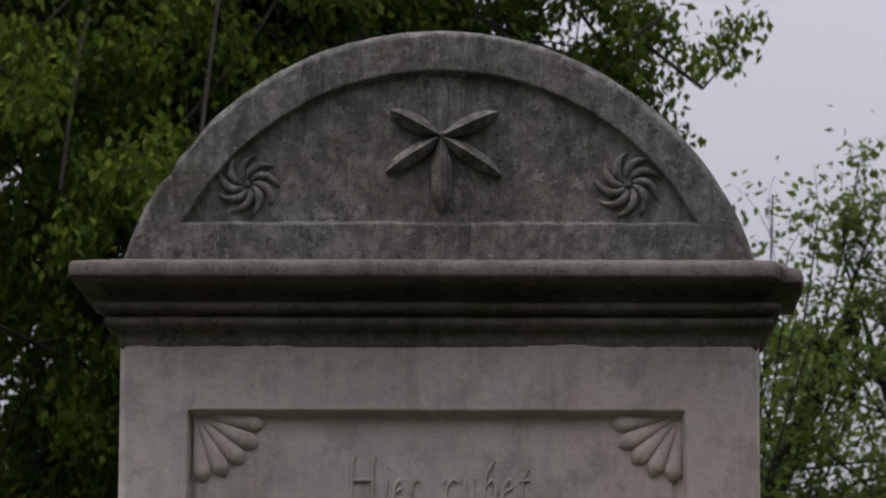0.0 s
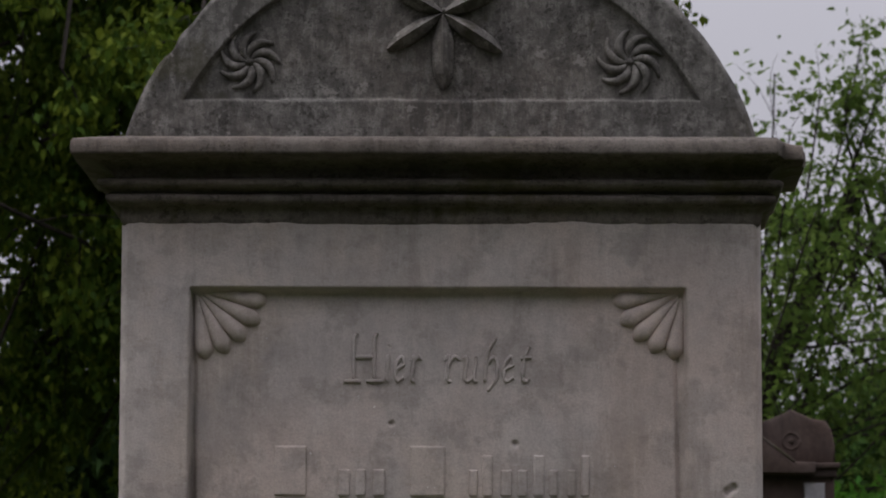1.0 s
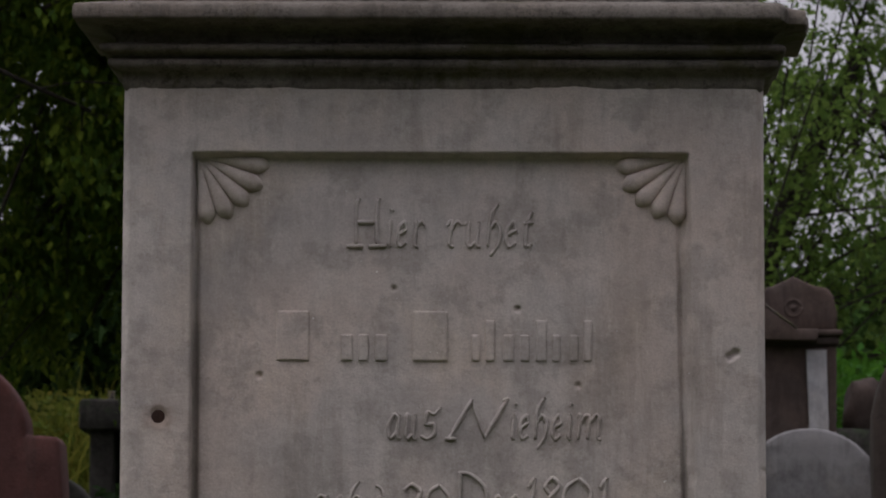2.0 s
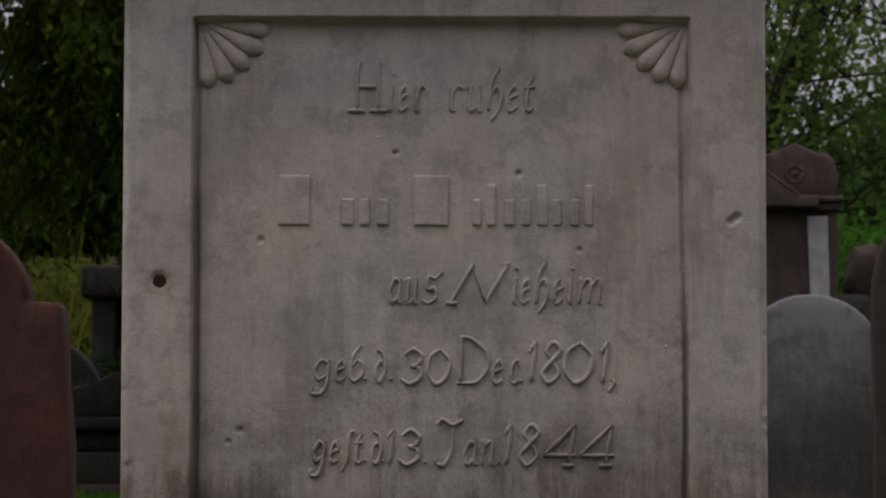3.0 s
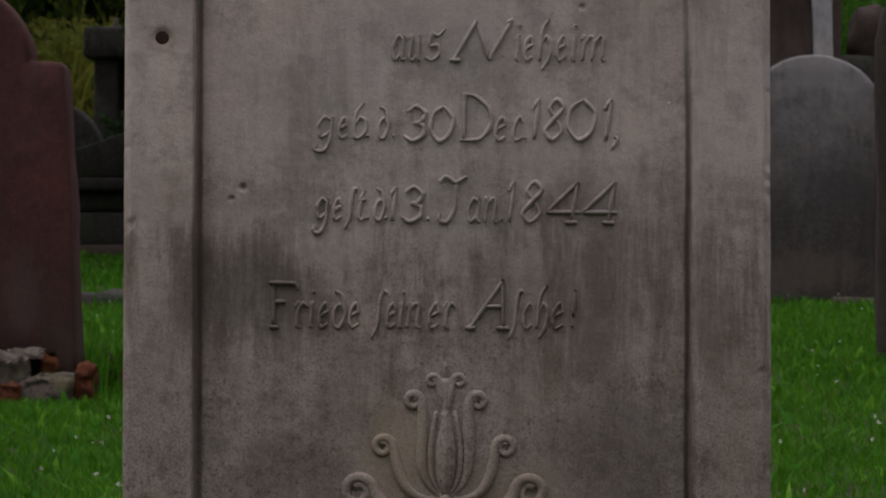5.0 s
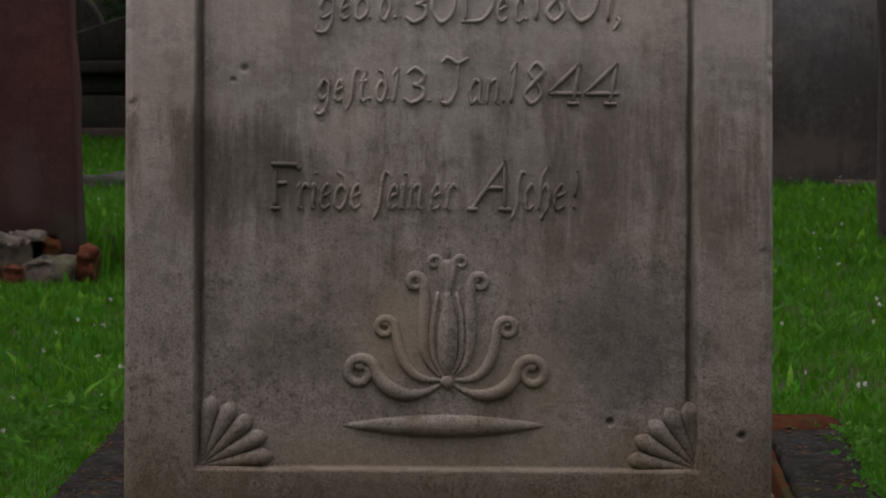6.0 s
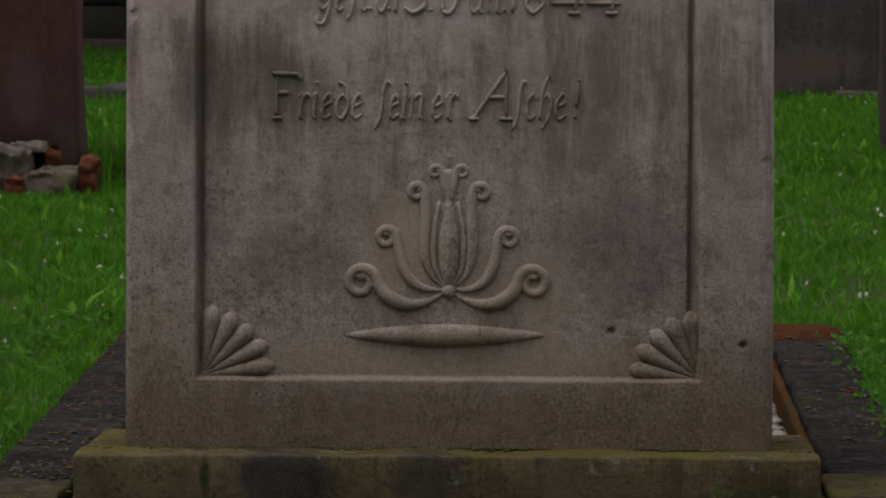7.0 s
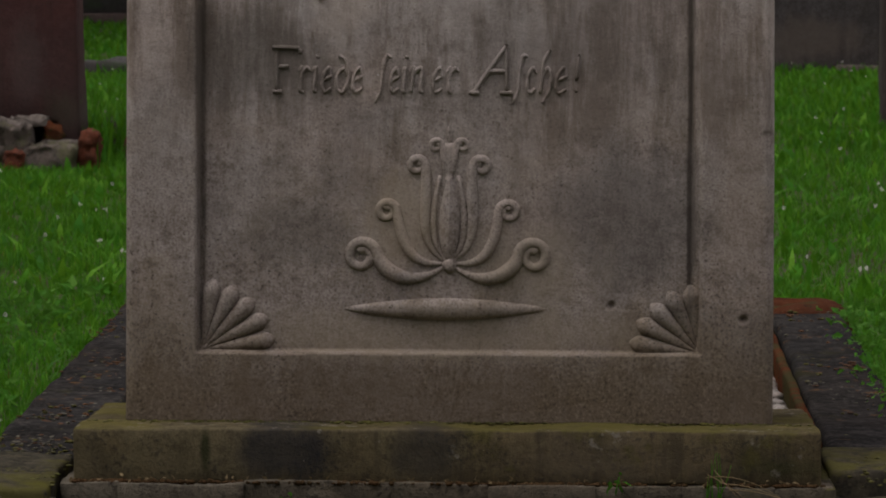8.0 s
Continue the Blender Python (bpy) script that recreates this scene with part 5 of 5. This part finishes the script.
def leaf_bank(name, label, x0, x1, y0, y1, top, count, size, mat, seed, droop=0.4):
    r = np.random.default_rng(seed)
    x, y = r.uniform(x0, x1, count), r.uniform(y0, y1, count)
    base = ground_height(x, y)
    crest = top + 0.35 * grid_noise(x, y, 1.1, seed, 3) * (top - base.mean())
    z = base + (crest - base) * r.uniform(0, 1, count) ** 0.8
    ob = mesh_object(name, *leaves_mesh(np.stack([x, y, z], 1), size, droop, seed), mat, smooth=False)
    return tagged(ob, label, "bushes", kind="stuff")


leaf_bank("far_woods", "dense green bushes and woods closing the cemetery", -14, 14, 25.5, 28.5, 3.0, 110000, 0.13, hedge_leaf, 13)
# this bank wears the darkened leaf in place of shade under the maple
leaf_bank("far_woods", "tall woods behind the maple, leaves darkened for crown shade", -14, -1.3, 23.2, 25.4, 3.5, 50000, 0.13, shade_leaf, 23)
# three out-of-view leaf banks, added to hold back light from the horizon
leaf_bank("light_blocking_trees", "unseen tree banks added to block low sky light", -22, 22, -19, -14, 9.5, 16000, 0.55, hedge_leaf, 24)
leaf_bank("light_blocking_trees", "unseen tree banks added to block low sky light", -22, -16, -14, 22, 9.0, 11000, 0.55, hedge_leaf, 25)
leaf_bank("light_blocking_trees", "unseen tree banks added to block low sky light", 16, 22, -14, 22, 9.0, 11000, 0.55, hedge_leaf, 26)
leaf_bank("bright_shrubs", "bright green shrubs between the monuments", 1.1, 3.2, 15.5, 17.0, 1.9, 9000, 0.09, bright_leaf, 14)
leaf_bank("yellow_shrubs", "tall yellowing grass and shrubs in daylight", -5.5, -1.4, 20.5, 22.5, 1.9, 20000, 0.07, yellow_leaf, 15, droop=-0.3)
leaf_bank("ivy", "dark ivy over the old monument", -2.1, -1.3, 16.55, 16.85, 1.35, 1500, 0.09, ivy_leaf, 16)


def blades(x, y, height, width, seed):
    r = np.random.default_rng(seed)
    n = len(x)
    z = ground_height(x, y) - 0.008
    a = r.uniform(0, 2 * np.pi, n)
    lean = r.normal(0, 0.8, n)
    h, w = height * r.uniform(0.5, 1.3, n), width * r.uniform(0.6, 1.2, n)
    ca, sa = np.cos(a), np.sin(a)
    fx, fy = -sa * lean * h, ca * lean * h
    V = np.stack([np.stack([x - ca * w, y - sa * w, z], 1), np.stack([x + ca * w, y + sa * w, z], 1), np.stack([x + fx * 0.4 + ca * w * 0.7, y + fy * 0.4 + sa * w * 0.7, z + h * 0.6], 1),
                  np.stack([x + fx * 0.4 - ca * w * 0.7, y + fy * 0.4 - sa * w * 0.7, z + h * 0.6], 1), np.stack([x + fx, y + fy, z + h], 1)], 1).reshape(-1, 3)
    F = []
    for b in range(0, 5 * n, 5):
        F.append((b, b + 1, b + 2, b + 3))
        F.append((b + 3, b + 2, b + 4))
    return V, F


def lawn_spots(count, y0, y1, seed):
    r = np.random.default_rng(seed)
    y = y0 + (y1 - y0) * r.uniform(0, 1, count)
    half = 0.115 * (y + 5.6) + 0.35
    x = r.uniform(-1, 1, count) * half - 0.025 * y
    keep = ~((abs(x) < 0.63) & (y > -0.36) & (y < 2.2))
    return x[keep], y[keep]


wide = np.random.default_rng(99)
wx, wy = wide.uniform(-9, 9, 70000), wide.uniform(-9, 20, 70000)
wide_keep = ~((abs(wx) < 0.66) & (wy > -0.4) & (wy < 2.25))
chunks = [blades(wx[wide_keep], wy[wide_keep], np.full(int(wide_keep.sum()), 0.045), 0.012, 98)]
for i, (count, y0, y1, h, w) in enumerate(((34000, -0.5, 1.0, 0.03, 0.0016), (60000, 1.0, 3.0, 0.03, 0.0018), (70000, 3.0, 6.5, 0.032, 0.0022), (50000, 6.5, 11.5, 0.038, 0.0034), (30000, 11.5, 20.0, 0.045, 0.006))):
    x, y = lawn_spots(count, y0, y1, 100 + i)
    clump = 1 + 0.45 * grid_noise(x, y, 0.35, 200)
    chunks.append(blades(x, y, h * clump, w, 300 + i))
tagged(mesh_object("grass", *join(chunks), grass_blade, smooth=False), "fresh green lawn grass", "grass", kind="stuff")

dx, dy = lawn_spots(6000, -0.4, 12.0, 61)
tagged(mesh_object("dry_grass_blades", *blades(dx, dy, np.full(len(dx), 0.03), 0.002, 62), yellow_leaf, smooth=False), "yellowed blades among the lawn grass", "grass", kind="stuff")

rr = np.random.default_rng(77)
tx, ty = np.concatenate([rr.normal(-1.1, 0.05, 260), rr.normal(-1.02, 0.06, 160)]), np.concatenate([rr.normal(6.5, 0.15, 260), rr.normal(6.6, 0.3, 160)])
tagged(mesh_object("tall_grass", *blades(tx, ty, np.full(len(tx), 0.15), 0.004, 78), grass_blade, smooth=False), "tuft of long grass beside the red headstone", "grass", kind="stuff")


ux, uy = rr.uniform(-5.5, -1.4, 4000), rr.uniform(20.3, 22.5, 4000)
tagged(mesh_object("meadow_grass", *blades(ux, uy, 1.0 + 0.25 * grid_noise(ux, uy, 0.5, 401), 0.011, 402), yellow_leaf, smooth=False), "tall yellow-green meadow grass in open light", "grass", kind="stuff")


def weeds():
    r = np.random.default_rng(31)
    chunks = []
    for _ in range(230):
        y = r.uniform(0.0, 2.6)
        side = r.choice([-1, -1, 1])
        x = side * (0.66 + abs(r.normal(0, 0.22 + 0.05 * y)))
        n = int(r.integers(5, 10))
        c = np.stack([np.full(n, x), np.full(n, y), np.full(n, float(ground_height(x, y)) + 0.022)], 1) + r.normal(0, 0.014, (n, 3)) * np.array([1, 1, 0.5])
        chunks.append(leaves_mesh(c, r.uniform(0.014, 0.028), -0.25, int(r.integers(1e6))))
    for _ in range(70):
        # creeping over the outer edge of the kerb
        y = r.uniform(0.35, 1.75)
        n = int(r.integers(4, 9))
        c = np.stack([0.605 + r.normal(0, 0.02, n), y + r.normal(0, 0.04, n), -0.042 + 0.05 * y + r.uniform(-0.012, 0.008, n)], 1)
        chunks.append(leaves_mesh(c, r.uniform(0.01, 0.018), -0.25, int(r.integers(1e6))))
    return join(chunks)


tagged(mesh_object("weeds", *weeds(), weed_leaf, smooth=False), "broad-leaved lawn weeds and clover leaves", "weeds", kind="stuff")


def clover_heads():
    r = np.random.default_rng(37)
    x, y = lawn_spots(260, 0.2, 12.0, 38)
    chunks = []
    for px, py in zip(x, y):
        n = 14
        q = r.normal(0, 1, (n, 3))
        q /= np.linalg.norm(q, axis=1)[:, None]
        s = r.uniform(0.0025, 0.0055)
        c = np.array([px, py, float(ground_height(px, py)) + r.uniform(0.03, 0.055)]) + q * s * 0.6
        chunks.append(leaves_mesh(c, s * 1.1, -0.8, int(r.integers(1e6))))
    return join(chunks)


tagged(mesh_object("clover_flowers", *clover_heads(), clover_white, smooth=False), "small white clover flowers scattered in the lawn", "flowers", kind="stuff")


def seedling(x, y, z, name, label, count, size, seed):
    r = np.random.default_rng(seed)
    t = thing(name, (x, y, z), label, "plant")
    stem = curved((x, y, z), (x + 0.004, y - 0.004, z + 0.022), 0, r, 5)
    part_vf("stem", *branch_tube(stem, 0.0012, 0.0007, 5), weed_leaf, t)
    for k in range(count):
        a = 2 * math.pi * k / count
        c = np.array([[x + 0.008 * math.cos(a), y - 0.006 + 0.004 * math.sin(a), z + 0.012 + 0.012 * r.uniform(0, 1)]])
        part_vf("leaf", *leaves_mesh(c, size, 0.2, seed + k), weed_leaf, t, smooth=False)


seedling(0.205, -0.14, -0.074, "seedling", "small green weed at the foot of the plinth", 7, 0.013, 5)
seedling(-0.19, -0.145, -0.098, "seedling", "tiny green weed in the joint of the slab", 4, 0.009, 6)


def dry_stalks():
    r = np.random.default_rng(41)
    t = thing("dry_grass", (0.36, -0.15, -0.09), "dry straw stalks lying by the plinth", "dry grass")
    for k in range(5):
        a = (0.33 + r.normal(0, 0.012), -0.135, -0.06 + r.uniform(-0.01, 0.016))
        b = (0.33 + r.uniform(0.03, 0.12), -0.145 - r.uniform(0, 0.05), -0.092 + r.uniform(-0.002, 0.006))
        part_vf("stalk", *branch_tube(curved(a, b, 0.012, r, 8), 0.0007, 0.0003, 5), straw, t)
    for k in range(7):
        a = (0.325 + r.normal(0, 0.008), -0.136, -0.092)
        b = (0.325 + r.normal(0, 0.016), -0.138, -0.092 + r.uniform(0.03, 0.075))
        part_vf("blade", *branch_tube(curved(a, b, 0.0, r, 7), 0.0011, 0.0003, 4), grass_blade, t, "green blade")


dry_stalks()


def litter():
    r = np.random.default_rng(43)
    n = 260
    x, y = r.uniform(-0.46, 0.46, n), -0.136 - abs(r.normal(0, 0.03, n))
    z = np.full(n, -0.094) + r.uniform(0, 0.004, n)
    up = r.uniform(0, 1, n) < 0.35
    y, z = np.where(up, r.uniform(-0.126, -0.114, n), y), np.where(up, -0.0625 + r.uniform(0, 0.003, n), z)
    return leaves_mesh(np.stack([x, y, z], 1), 0.007, 0.0, 44)


tagged(mesh_object("leaf_litter", *litter(), straw, smooth=False), "dry plant litter along the foot of the plinth", "litter", kind="stuff")
